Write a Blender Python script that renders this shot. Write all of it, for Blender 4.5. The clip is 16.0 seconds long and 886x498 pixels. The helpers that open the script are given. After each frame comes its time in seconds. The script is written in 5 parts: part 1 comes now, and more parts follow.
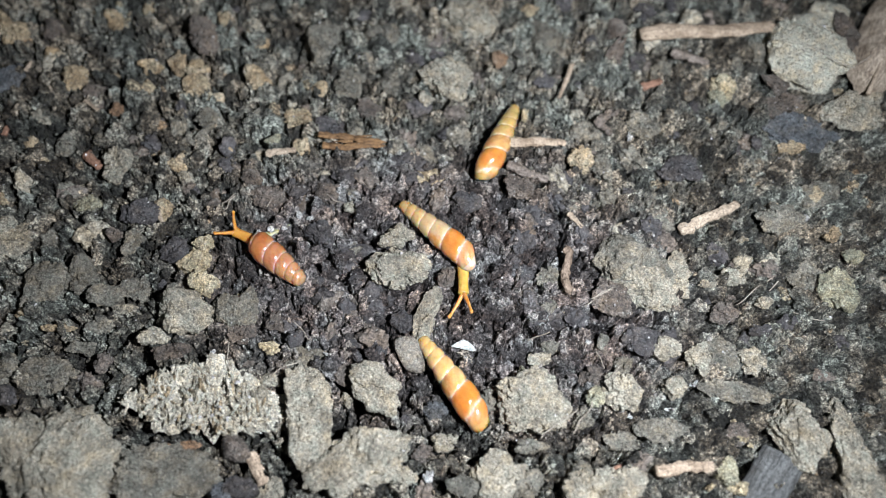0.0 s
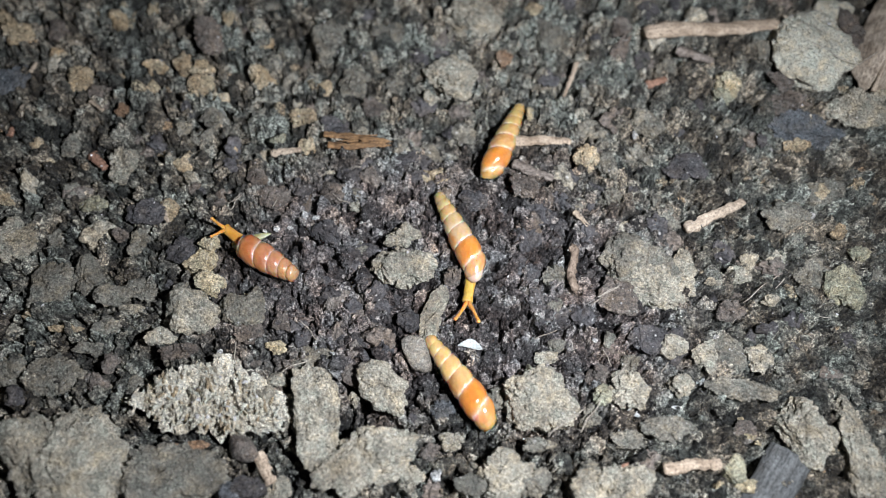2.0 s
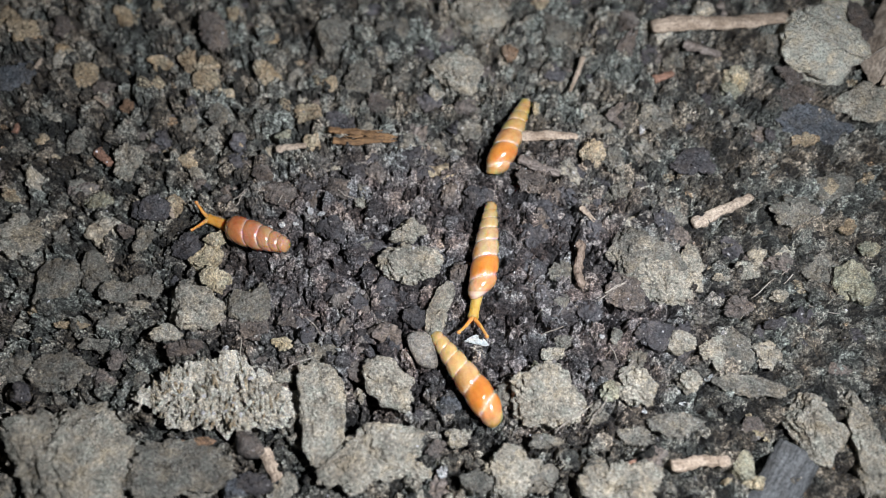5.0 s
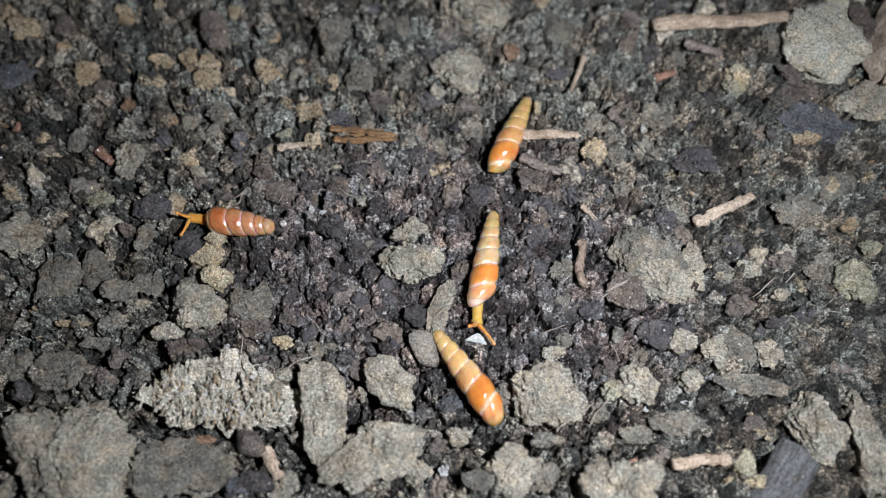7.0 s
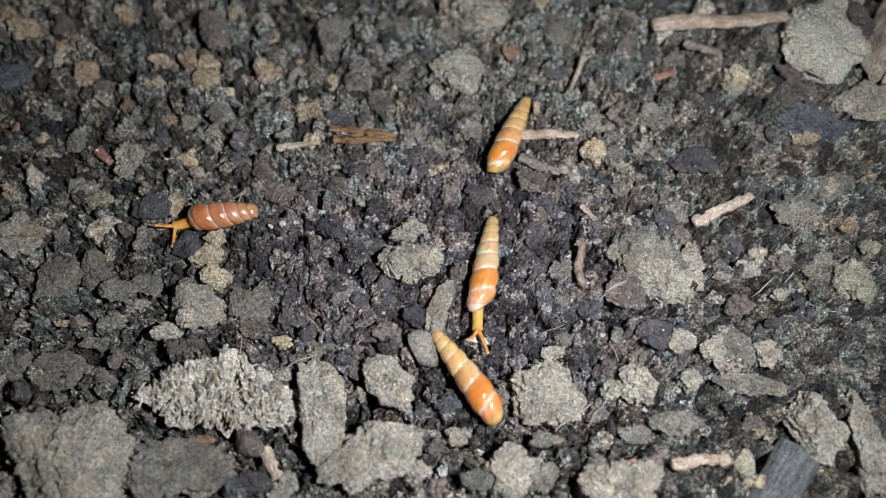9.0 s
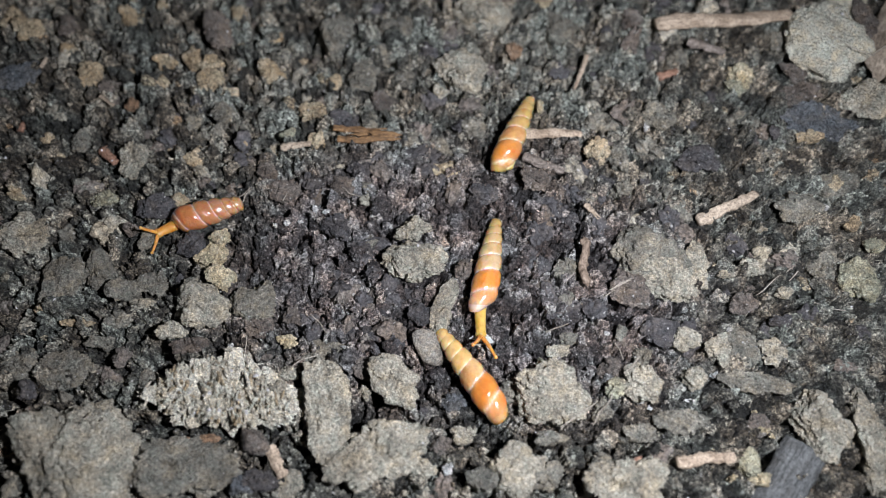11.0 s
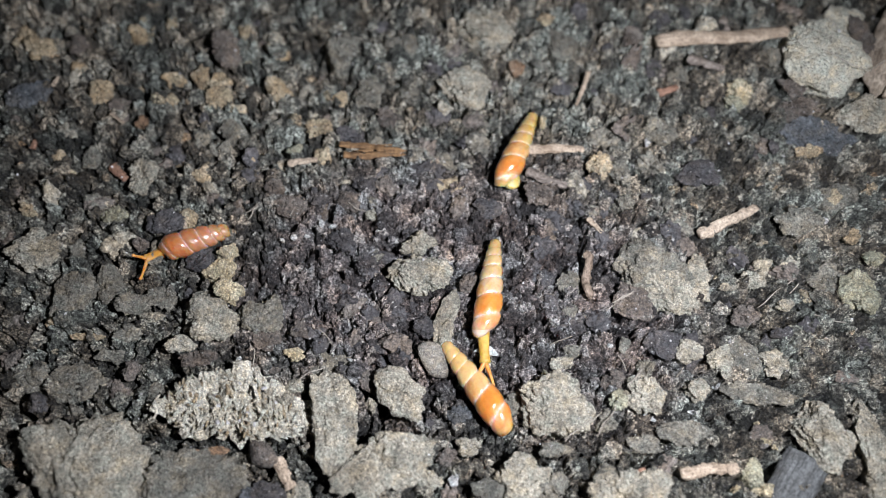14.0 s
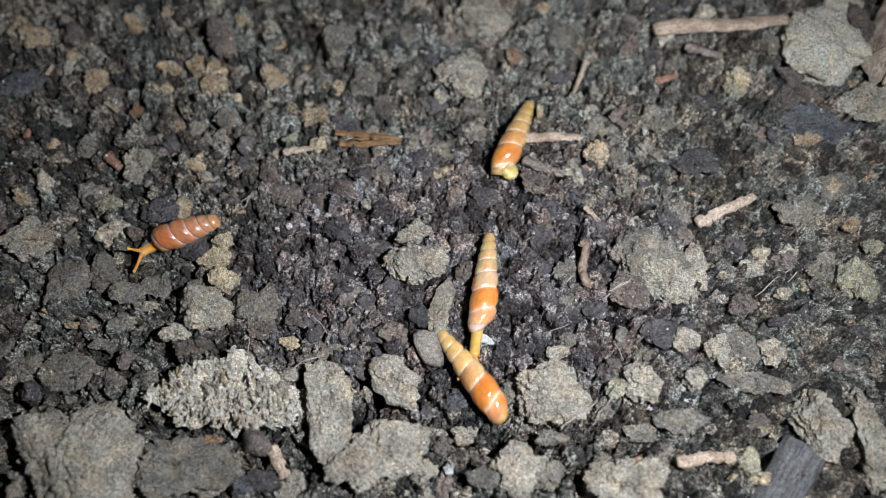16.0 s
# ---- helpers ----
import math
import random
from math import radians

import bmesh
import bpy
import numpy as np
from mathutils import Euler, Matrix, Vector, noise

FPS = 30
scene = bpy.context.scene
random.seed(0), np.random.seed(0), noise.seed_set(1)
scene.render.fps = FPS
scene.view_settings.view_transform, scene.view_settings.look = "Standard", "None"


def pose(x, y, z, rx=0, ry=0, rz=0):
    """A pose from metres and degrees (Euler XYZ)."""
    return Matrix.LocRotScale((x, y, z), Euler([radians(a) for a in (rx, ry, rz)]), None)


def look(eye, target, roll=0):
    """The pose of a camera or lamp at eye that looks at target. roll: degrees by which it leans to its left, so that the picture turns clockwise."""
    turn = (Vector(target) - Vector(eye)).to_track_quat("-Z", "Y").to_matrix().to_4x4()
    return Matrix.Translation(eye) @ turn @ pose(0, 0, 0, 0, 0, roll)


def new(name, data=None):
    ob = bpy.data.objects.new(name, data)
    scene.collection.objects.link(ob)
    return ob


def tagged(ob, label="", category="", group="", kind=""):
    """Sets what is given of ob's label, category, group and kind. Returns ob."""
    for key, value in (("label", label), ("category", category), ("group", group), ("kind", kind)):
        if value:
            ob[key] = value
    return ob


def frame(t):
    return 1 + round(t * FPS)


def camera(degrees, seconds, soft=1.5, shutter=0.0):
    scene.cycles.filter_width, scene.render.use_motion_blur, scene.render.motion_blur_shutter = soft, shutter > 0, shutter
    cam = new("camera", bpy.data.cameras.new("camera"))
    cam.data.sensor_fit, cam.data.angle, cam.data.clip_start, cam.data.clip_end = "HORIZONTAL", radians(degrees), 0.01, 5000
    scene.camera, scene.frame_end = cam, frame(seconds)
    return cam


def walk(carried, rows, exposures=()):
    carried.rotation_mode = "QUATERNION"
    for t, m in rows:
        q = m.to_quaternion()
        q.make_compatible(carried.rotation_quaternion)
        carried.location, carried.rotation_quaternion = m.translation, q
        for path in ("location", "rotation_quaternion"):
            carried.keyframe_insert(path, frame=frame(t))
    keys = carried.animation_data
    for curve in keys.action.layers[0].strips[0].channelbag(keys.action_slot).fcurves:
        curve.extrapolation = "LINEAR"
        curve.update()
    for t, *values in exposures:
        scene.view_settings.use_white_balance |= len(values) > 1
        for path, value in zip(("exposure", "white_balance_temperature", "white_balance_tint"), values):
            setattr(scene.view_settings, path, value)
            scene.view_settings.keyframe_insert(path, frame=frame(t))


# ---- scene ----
MM = 0.001

# ---- camera: a phone held about eleven centimetres above the soil ----
cam = camera(62.0, 16.0, soft=0.45)
cam.data.dof.use_dof = True
cam.data.dof.focus_distance = 0.1047
cam.data.dof.aperture_fstop = 12.0
# stops, kelvin and tint by which the phone changes its picture
EXPOSURES = [(0.0, 0.06, 6500, 9), (0.5, -0.02, 6500, 9), (2.0, -0.05, 6500, 10), (4.0, -0.17, 6500, 11), (6.5, -0.27, 6500, 12.5), (9.0, -0.27, 6500, 12.5), (11.5, -0.22, 6500, 12.5), (13.0, -0.27, 6500, 12.5), (14.0, -0.06, 6500, 12.5), (14.5, -0.08, 6500, 12.5), (15.0, -0.24, 6500, 12.5), (16.0, -0.26, 6500, 12.5)]
PATH = [
    (0.0, 0.00095, -0.04597, 0.09938, 25.331, -0.599, 0.065),
    (0.5, 0.00070, -0.04591, 0.09938, 25.291, -0.660, 0.098),
    (1.0, 0.00055, -0.04597, 0.09951, 25.302, -0.560, -0.055),
    (1.5, 0.00038, -0.04601, 0.09929, 25.261, -0.492, 0.033),
    (2.0, 0.00024, -0.04607, 0.09936, 25.305, -0.411, -0.123),
    (2.5, 0.00051, -0.04620, 0.09906, 25.282, -0.177, -0.104),
    (3.0, 0.00022, -0.04595, 0.09929, 25.188, -0.222, -0.079),
    (3.5, 0.00019, -0.04595, 0.09926, 25.159, -0.150, -0.040),
    (4.0, 0.00012, -0.04580, 0.09914, 24.994, -0.083, -0.044),
    (6.5, 0.00014, -0.04614, 0.09877, 25.039, 0.011, -0.013),
    (7.0, 0.00000, -0.04607, 0.09880, 25.000, 0.000, -0.000),
    (7.5, 0.00000, -0.04609, 0.09887, 24.997, -0.022, -0.041),
    (8.0, 0.00000, -0.04623, 0.09884, 25.120, 0.006, -0.073),
    (8.5, 0.00016, -0.04612, 0.09878, 25.035, 0.026, -0.021),
    (9.0, 0.00014, -0.04614, 0.09877, 25.039, 0.011, -0.013),
    (11.5, -0.00025, -0.04654, 0.09865, 25.157, 0.240, -0.054),
    (12.0, -0.00008, -0.04644, 0.09854, 25.059, 0.294, -0.070),
    (12.5, 0.00017, -0.04654, 0.09846, 25.151, 0.383, -0.126),
    (13.0, -0.00003, -0.04616, 0.09864, 24.972, 0.274, -0.167),
    (13.5, -0.00008, -0.04663, 0.10003, 26.055, 0.326, -0.115),
    (14.0, -0.00060, -0.04727, 0.10010, 26.279, 0.419, -0.122),
    (14.5, -0.00017, -0.04774, 0.09936, 26.067, 0.491, -0.099),
    (15.0, 0.00021, -0.04800, 0.09902, 25.933, 0.575, 0.039),
    (15.5, 0.00048, -0.04821, 0.09895, 26.109, 0.617, -0.090),
    (16.0, 0.00017, -0.04802, 0.09902, 25.990, 0.512, -0.105),
]
walk(cam, [(t, pose(x, y, z, rx, ry, rz)) for t, x, y, z, rx, ry, rz in PATH], EXPOSURES)

# ---- light: the phone's own lamp beside the lens, and a faint evening sky ----
world = bpy.data.worlds.new("evening_sky")
scene.world = world
world.use_nodes = True
sky = world.node_tree.nodes.new("ShaderNodeTexSky")
sky.sky_type = "NISHITA"
sky.sun_disc = False
sky.sun_elevation = radians(8)
sky.sun_rotation = radians(120)
back = world.node_tree.nodes["Background"]
back.inputs["Strength"].default_value = 0.016
grey_sky = world.node_tree.nodes.new("ShaderNodeHueSaturation")
grey_sky.inputs["Saturation"].default_value = 0.3
world.node_tree.links.new(sky.outputs["Color"], grey_sky.inputs["Color"])
world.node_tree.links.new(grey_sky.outputs["Color"], back.inputs["Color"])

flash_data = bpy.data.lights.new("phone_flash", "SPOT")
flash_data.energy = 1.63
flash_data.color = (0.802, 0.862, 1.0)
flash_data.shadow_soft_size = 0.0022
flash = new("phone_flash", flash_data)
flash_data.spot_size, flash_data.spot_blend = radians(106), 1.0
flash.matrix_basis = look((0.037, -0.039, 0.1), (0.002, 0.003, 0.0))

# ---- materials ----
def node(tree, kind, **values):
    n = tree.nodes.new(kind)
    for key, value in values.items():
        if key in n.inputs:
            n.inputs[key].default_value = value
    return n


def start_material(name, rough, specular=0.5):
    m = bpy.data.materials.new(name)
    m.use_nodes = True
    tree = m.node_tree
    bsdf = tree.nodes["Principled BSDF"]
    bsdf.inputs["Roughness"].default_value = rough
    bsdf.inputs["Specular IOR Level"].default_value = specular
    return m, tree, bsdf


def ramp(tree, source, stops):
    r = tree.nodes.new("ShaderNodeValToRGB")
    el = r.color_ramp.elements
    while len(el) < len(stops):
        el.new(0.5)
    for e, (at, colour) in zip(el, stops):
        e.position, e.color = at, (*colour, 1)
    tree.links.new(source, r.inputs["Fac"])
    return r.outputs["Color"]


def mixed(tree, kind, factor, a, b):
    m = tree.nodes.new("ShaderNodeMix")
    m.data_type, m.blend_type = "RGBA", kind
    for socket, value in ((m.inputs[0], factor), (m.inputs[6], a), (m.inputs[7], b)):
        if isinstance(value, (int, float)):
            socket.default_value = value
        elif isinstance(value, tuple):
            socket.default_value = (*value, 1)
        else:
            tree.links.new(value, socket)
    return m.outputs[2]


def place(tree, shift=True):
    """Object coordinates, moved by a random step for each object."""
    co = tree.nodes.new("ShaderNodeTexCoord").outputs["Object"]
    if not shift:
        return co
    info = tree.nodes.new("ShaderNodeObjectInfo")
    add = tree.nodes.new("ShaderNodeVectorMath")
    add.operation = "ADD"
    tree.links.new(co, add.inputs[0])
    tree.links.new(info.outputs["Random"], add.inputs[1])
    return add.outputs[0]


def grain(tree, co, scale, detail=4.0, rough=0.6):
    n = node(tree, "ShaderNodeTexNoise", Scale=scale, Detail=detail, Roughness=rough)
    tree.links.new(co, n.inputs["Vector"])
    return n.outputs["Fac"]


def relief(tree, bsdf, heights):
    """Chained bumps: (height socket, metres, strength)."""
    last = None
    for height, metres, strength in heights:
        b = node(tree, "ShaderNodeBump", Strength=strength, Distance=metres)
        tree.links.new(height, b.inputs["Height"])
        if last:
            tree.links.new(last, b.inputs["Normal"])
        last = b.outputs["Normal"]
    tree.links.new(last, bsdf.inputs["Normal"])


def specks(tree, co, scale, limit):
    """Small separate grains: 1 inside, 0 outside."""
    v = node(tree, "ShaderNodeTexVoronoi", Scale=scale)
    tree.links.new(co, v.inputs["Vector"])
    pick = tree.nodes.new("ShaderNodeSeparateColor")
    tree.links.new(v.outputs["Color"], pick.inputs[0])
    few = tree.nodes.new("ShaderNodeMath")
    few.operation, few.inputs[1].default_value = "GREATER_THAN", limit
    tree.links.new(pick.outputs[0], few.inputs[0])
    near = tree.nodes.new("ShaderNodeMath")
    near.operation, near.inputs[1].default_value = "LESS_THAN", 0.33
    tree.links.new(v.outputs["Distance"], near.inputs[0])
    both = tree.nodes.new("ShaderNodeMath")
    both.operation = "MULTIPLY"
    tree.links.new(few.outputs[0], both.inputs[0])
    tree.links.new(near.outputs[0], both.inputs[1])
    return both.outputs[0]


def soil_finish(tree, bsdf, colour, co, light_grain, wet):
    """Mineral grains, glints and crumbly relief shared by all soils."""
    spots = specks(tree, co, 2700, 0.95)
    colour = mixed(tree, "MIX", mul(tree, spots, 0.45), colour, light_grain)
    dark = specks(tree, co, 1900, 0.84)
    colour = mixed(tree, "MULTIPLY", mul(tree, dark, 0.6), colour, (0.3, 0.28, 0.26))
    tree.links.new(colour, bsdf.inputs["Base Color"])
    gloss = grain(tree, co, 1500, 3.0)
    rough = ramp(tree, gloss, [(0.35, (wet, wet, wet)), (0.6, (0.85, 0.85, 0.85))])
    tree.links.new(rough, bsdf.inputs["Roughness"])
    pits = node(tree, "ShaderNodeTexVoronoi", Scale=2300)
    tree.links.new(co, pits.inputs["Vector"])
    knobs = tree.nodes.new("ShaderNodeMath")
    knobs.operation, knobs.inputs[0].default_value = "SUBTRACT", 1.0
    tree.links.new(pits.outputs["Distance"], knobs.inputs[1])
    relief(tree, bsdf, [(grain(tree, co, 900, 6.0, 0.75), 0.0005, 1.0), (knobs.outputs[0], 0.00036, 1.0), (grain(tree, co, 3600, 4.0, 0.75), 0.00018, 1.0)])


def mul(tree, source, factor):
    m = tree.nodes.new("ShaderNodeMath")
    m.operation, m.inputs[1].default_value = "MULTIPLY", factor
    tree.links.new(source, m.inputs[0])
    return m.outputs[0]


def clod_material(name, dark, mid, light, wet=0.5, patchy=0.4, grainy=0.62):
    m, tree, bsdf = start_material(name, 0.8, 0.4)
    co = place(tree)
    colour = ramp(tree, grain(tree, co, 260, 6.0, 0.65), [(0.28, dark), (0.5, mid), (0.74, light)])
    fine = ramp(tree, grain(tree, co, 2300, 5.0, 0.8), [(0.38, (0.25, 0.24, 0.23)), (0.5, (0.9, 0.9, 0.89)), (0.62, (1.65, 1.64, 1.6))])
    colour = mixed(tree, "MULTIPLY", grainy, colour, fine)
    sand = ramp(tree, grain(tree, co, 6200, 2.0, 0.6), [(0.36, (0.4, 0.39, 0.37)), (0.5, (1.0, 1.0, 1.0)), (0.64, (1.6, 1.58, 1.54))])
    colour = mixed(tree, "MULTIPLY", grainy, colour, sand)
    tint = ramp(tree, grain(tree, co, 420, 4.0, 0.7), [(0.36, (0.9, 0.97, 0.99)), (0.5, (1.0, 1.0, 1.0)), (0.64, (1.09, 1.02, 0.91))])
    colour = mixed(tree, "MULTIPLY", 1.0, colour, tint)
    stain = ramp(tree, grain(tree, co, 140, 6.0, 0.75), [(0.52, (1.0, 1.0, 1.0)), (0.62, (0.5, 0.44, 0.38))])
    colour = mixed(tree, "MULTIPLY", patchy, colour, stain)
    soil_finish(tree, bsdf, colour, co, (0.7, 0.67, 0.6), wet)
    return m


SOIL = {
    "pale": clod_material("pale_clod_soil", (0.24, 0.217, 0.166), (0.433, 0.39, 0.301), (0.624, 0.565, 0.44)),
    "stone": clod_material("tan_stone", (0.2, 0.175, 0.14), (0.34, 0.305, 0.25), (0.46, 0.42, 0.35)),
    "grey": clod_material("grey_clod_soil", (0.125, 0.114, 0.0906), (0.244, 0.223, 0.175), (0.386, 0.352, 0.278)),
    "olive": clod_material("olive_clod_soil", (0.216, 0.208, 0.139), (0.397, 0.373, 0.262), (0.577, 0.538, 0.374)),
    "dark": clod_material("dark_humus_soil", (0.0388, 0.0341, 0.033), (0.0929, 0.0853, 0.0825), (0.17, 0.155, 0.148), 0.35),
    "brown": clod_material("brown_clod_soil", (0.088, 0.071, 0.057), (0.19, 0.156, 0.127), (0.31, 0.262, 0.215)),
    "ochre": clod_material("ochre_clod_soil", (0.253, 0.184, 0.109), (0.506, 0.393, 0.247), (0.708, 0.593, 0.416)),
    "rust": clod_material("rusty_clod_soil", (0.15, 0.085, 0.045), (0.31, 0.19, 0.11), (0.42, 0.3, 0.2)),
    "straw": clod_material("straw_crust_soil", (0.42, 0.365, 0.27), (0.71, 0.645, 0.51), (0.87, 0.82, 0.7)),
    "yellow": clod_material("yellowish_crust_soil", (0.36, 0.285, 0.165), (0.6, 0.5, 0.32), (0.78, 0.68, 0.49)),
    "chalk": clod_material("chalky_clod_soil", (0.509, 0.475, 0.369), (0.671, 0.626, 0.49), (0.773, 0.72, 0.575), 0.5, 0.3, 0.35),
    "slate": clod_material("slate_stone", (0.07, 0.074, 0.077), (0.135, 0.141, 0.144), (0.24, 0.246, 0.246), 0.35),
    # white grains; also colours the small lumps that stand in for glints
    "white": clod_material("white_grit_and_glints", (0.5, 0.48, 0.44), (0.68, 0.66, 0.62), (0.8, 0.78, 0.74)),
}
SAY = {"pale": "pale grey", "grey": "grey", "olive": "olive-grey", "dark": "blackish brown", "brown": "brown", "ochre": "ochre-yellow", "rust": "rusty orange", "straw": "straw-coloured", "yellow": "straw-yellow", "stone": "tan", "chalk": "chalky pale grey", "slate": "dark slate-grey", "white": "white"}


def ground_material():
    """Crumbly soil: each crumb has its own tone; the dug middle is dark and damp."""
    m, tree, bsdf = start_material("crumbly_soil", 0.8, 0.4)
    co = place(tree, False)
    tone = tree.nodes.new("ShaderNodeAttribute")
    tone.attribute_name = "tone"
    damp = tree.nodes.new("ShaderNodeAttribute")
    damp.attribute_name = "damp"
    dry = ramp(tree, tone.outputs["Fac"], [(0.0, (0.028, 0.026, 0.02)), (0.3, (0.078, 0.074, 0.06)), (0.62, (0.178, 0.17, 0.138)), (0.88, (0.36, 0.345, 0.285)), (0.93, (0.27, 0.21, 0.14)), (1.0, (0.4, 0.31, 0.2))])
    wet = ramp(tree, tone.outputs["Fac"], [(0.0, (0.037, 0.03, 0.0275)), (0.3, (0.09, 0.076, 0.07)), (0.55, (0.165, 0.143, 0.134)), (0.8, (0.3, 0.27, 0.252)), (0.95, (0.45, 0.41, 0.37)), (1.0, (0.36, 0.26, 0.18))])
    colour = mixed(tree, "MIX", damp.outputs["Fac"], dry, wet)
    hue = ramp(tree, grain(tree, co, 170, 3.0), [(0.38, (1.15, 1.0, 0.88)), (0.5, (1.02, 1.0, 0.97)), (0.62, (0.92, 1.01, 1.03))])
    colour = mixed(tree, "MULTIPLY", 1.0, colour, hue)
    fine = ramp(tree, grain(tree, co, 2000, 6.0, 0.8), [(0.4, (0.14, 0.13, 0.12)), (0.5, (0.8, 0.8, 0.8)), (0.6, (2.2, 2.2, 2.16))])
    colour = mixed(tree, "MULTIPLY", 1.0, colour, fine)
    sand = ramp(tree, grain(tree, co, 6200, 2.0, 0.6), [(0.36, (0.45, 0.44, 0.42)), (0.5, (1.0, 1.0, 1.0)), (0.64, (1.7, 1.68, 1.64))])
    colour = mixed(tree, "MULTIPLY", 0.8, colour, sand)
    soil_finish(tree, bsdf, colour, co, (0.6, 0.58, 0.55), 0.24)
    return m


GROUND = ground_material()


def wood_material(name, dark, light):
    m, tree, bsdf = start_material(name, 0.75, 0.35)
    co = place(tree)
    stretch = node(tree, "ShaderNodeMapping", Scale=(0.12, 1.0, 1.0))
    tree.links.new(co, stretch.inputs["Vector"])
    fibres = grain(tree, stretch.outputs[0], 2600, 6.0, 0.7)
    colour = ramp(tree, fibres, [(0.3, dark), (0.68, light)])
    blot = ramp(tree, grain(tree, co, 420, 5.0), [(0.35, (0.5, 0.46, 0.42)), (0.6, (1.0, 1.0, 1.0))])
    colour = mixed(tree, "MULTIPLY", 0.8, colour, blot)
    crumbs = ramp(tree, grain(tree, co, 3000, 4.0, 0.75), [(0.38, (0.35, 0.32, 0.3)), (0.5, (0.95, 0.95, 0.95)), (0.62, (1.3, 1.3, 1.28))])
    tree.links.new(mixed(tree, "MULTIPLY", 0.75, colour, crumbs), bsdf.inputs["Base Color"])
    relief(tree, bsdf, [(fibres, 0.0003, 0.8), (grain(tree, co, 900, 5.0), 0.0004, 0.6)])
    return m


WOOD = {
    "tan": wood_material("tan_twig_wood", (0.26, 0.19, 0.125), (0.55, 0.44, 0.32)),
    "bark": wood_material("pale_bark", (0.28, 0.21, 0.14), (0.58, 0.48, 0.36)),
    "greybark": wood_material("grey_bark", (0.1, 0.08, 0.065), (0.28, 0.235, 0.19)),
    "redbark": wood_material("reddish_bark", (0.17, 0.085, 0.05), (0.36, 0.21, 0.14)),
    "rot": wood_material("rotten_brown_wood", (0.05, 0.026, 0.012), (0.34, 0.195, 0.085)),
    "coal": wood_material("charred_wood", (0.018, 0.019, 0.018), (0.15, 0.152, 0.142)),
    "leaf": wood_material("dry_leaf", (0.22, 0.17, 0.13), (0.72, 0.6, 0.45)),
    "fibre": wood_material("pale_fibre", (0.3, 0.26, 0.2), (0.5, 0.45, 0.37)),
    "root": wood_material("brown_root", (0.13, 0.09, 0.06), (0.34, 0.26, 0.19)),
}


def shell_material(name, stops, line, clear=0.12):
    """A glossy horn-like shell: colour along the spire, whitish thread in the suture."""
    m, tree, bsdf = start_material(name, 0.22, 0.5)
    along = tree.nodes.new("ShaderNodeAttribute")
    along.attribute_name = "along"
    seam = tree.nodes.new("ShaderNodeAttribute")
    seam.attribute_name = "seam"
    co = place(tree)
    wob = tree.nodes.new("ShaderNodeMath")
    wob.operation = "MULTIPLY_ADD"
    wob.inputs[1].default_value = 0.09
    tree.links.new(grain(tree, co, 500, 4.0), wob.inputs[0])
    tree.links.new(along.outputs["Fac"], wob.inputs[2])
    shift = tree.nodes.new("ShaderNodeMath")
    shift.operation, shift.inputs[1].default_value = "SUBTRACT", 0.045
    tree.links.new(wob.outputs[0], shift.inputs[0])
    colour = ramp(tree, shift.outputs[0], stops)
    cloud = ramp(tree, grain(tree, co, 900, 5.0), [(0.32, (0.6, 0.52, 0.46)), (0.5, (0.96, 0.95, 0.93)), (0.66, (1.25, 1.3, 1.35))])
    colour = mixed(tree, "MULTIPLY", 0.4, colour, cloud)
    crimp = ramp(tree, grain(tree, co, 2600, 3.0), [(0.4, (0.4, 0.4, 0.4)), (0.58, (1.0, 1.0, 1.0))])
    thread = tree.nodes.new("ShaderNodeMath")
    thread.operation = "MULTIPLY"
    tree.links.new(crimp, thread.inputs[0])
    tree.links.new(seam.outputs["Fac"], thread.inputs[1])
    colour = mixed(tree, "MIX", thread.outputs[0], colour, line)
    bsdf.inputs["Transmission Weight"].default_value = clear
    bsdf.inputs["IOR"].default_value = 1.4
    tree.links.new(colour, bsdf.inputs["Base Color"])
    bsdf.inputs["Subsurface Weight"].default_value = 1.0
    bsdf.inputs["Subsurface Radius"].default_value = (1.0, 0.36, 0.12)
    bsdf.inputs["Subsurface Scale"].default_value = 0.0021
    bsdf.inputs["Coat Weight"].default_value = 1.0
    bsdf.inputs["Coat Roughness"].default_value = 0.15
    relief(tree, bsdf, [(grain(tree, co, 1100, 3.0), 0.0002, 0.75), (grain(tree, co, 3200, 2.0), 0.00005, 0.6)])
    return m


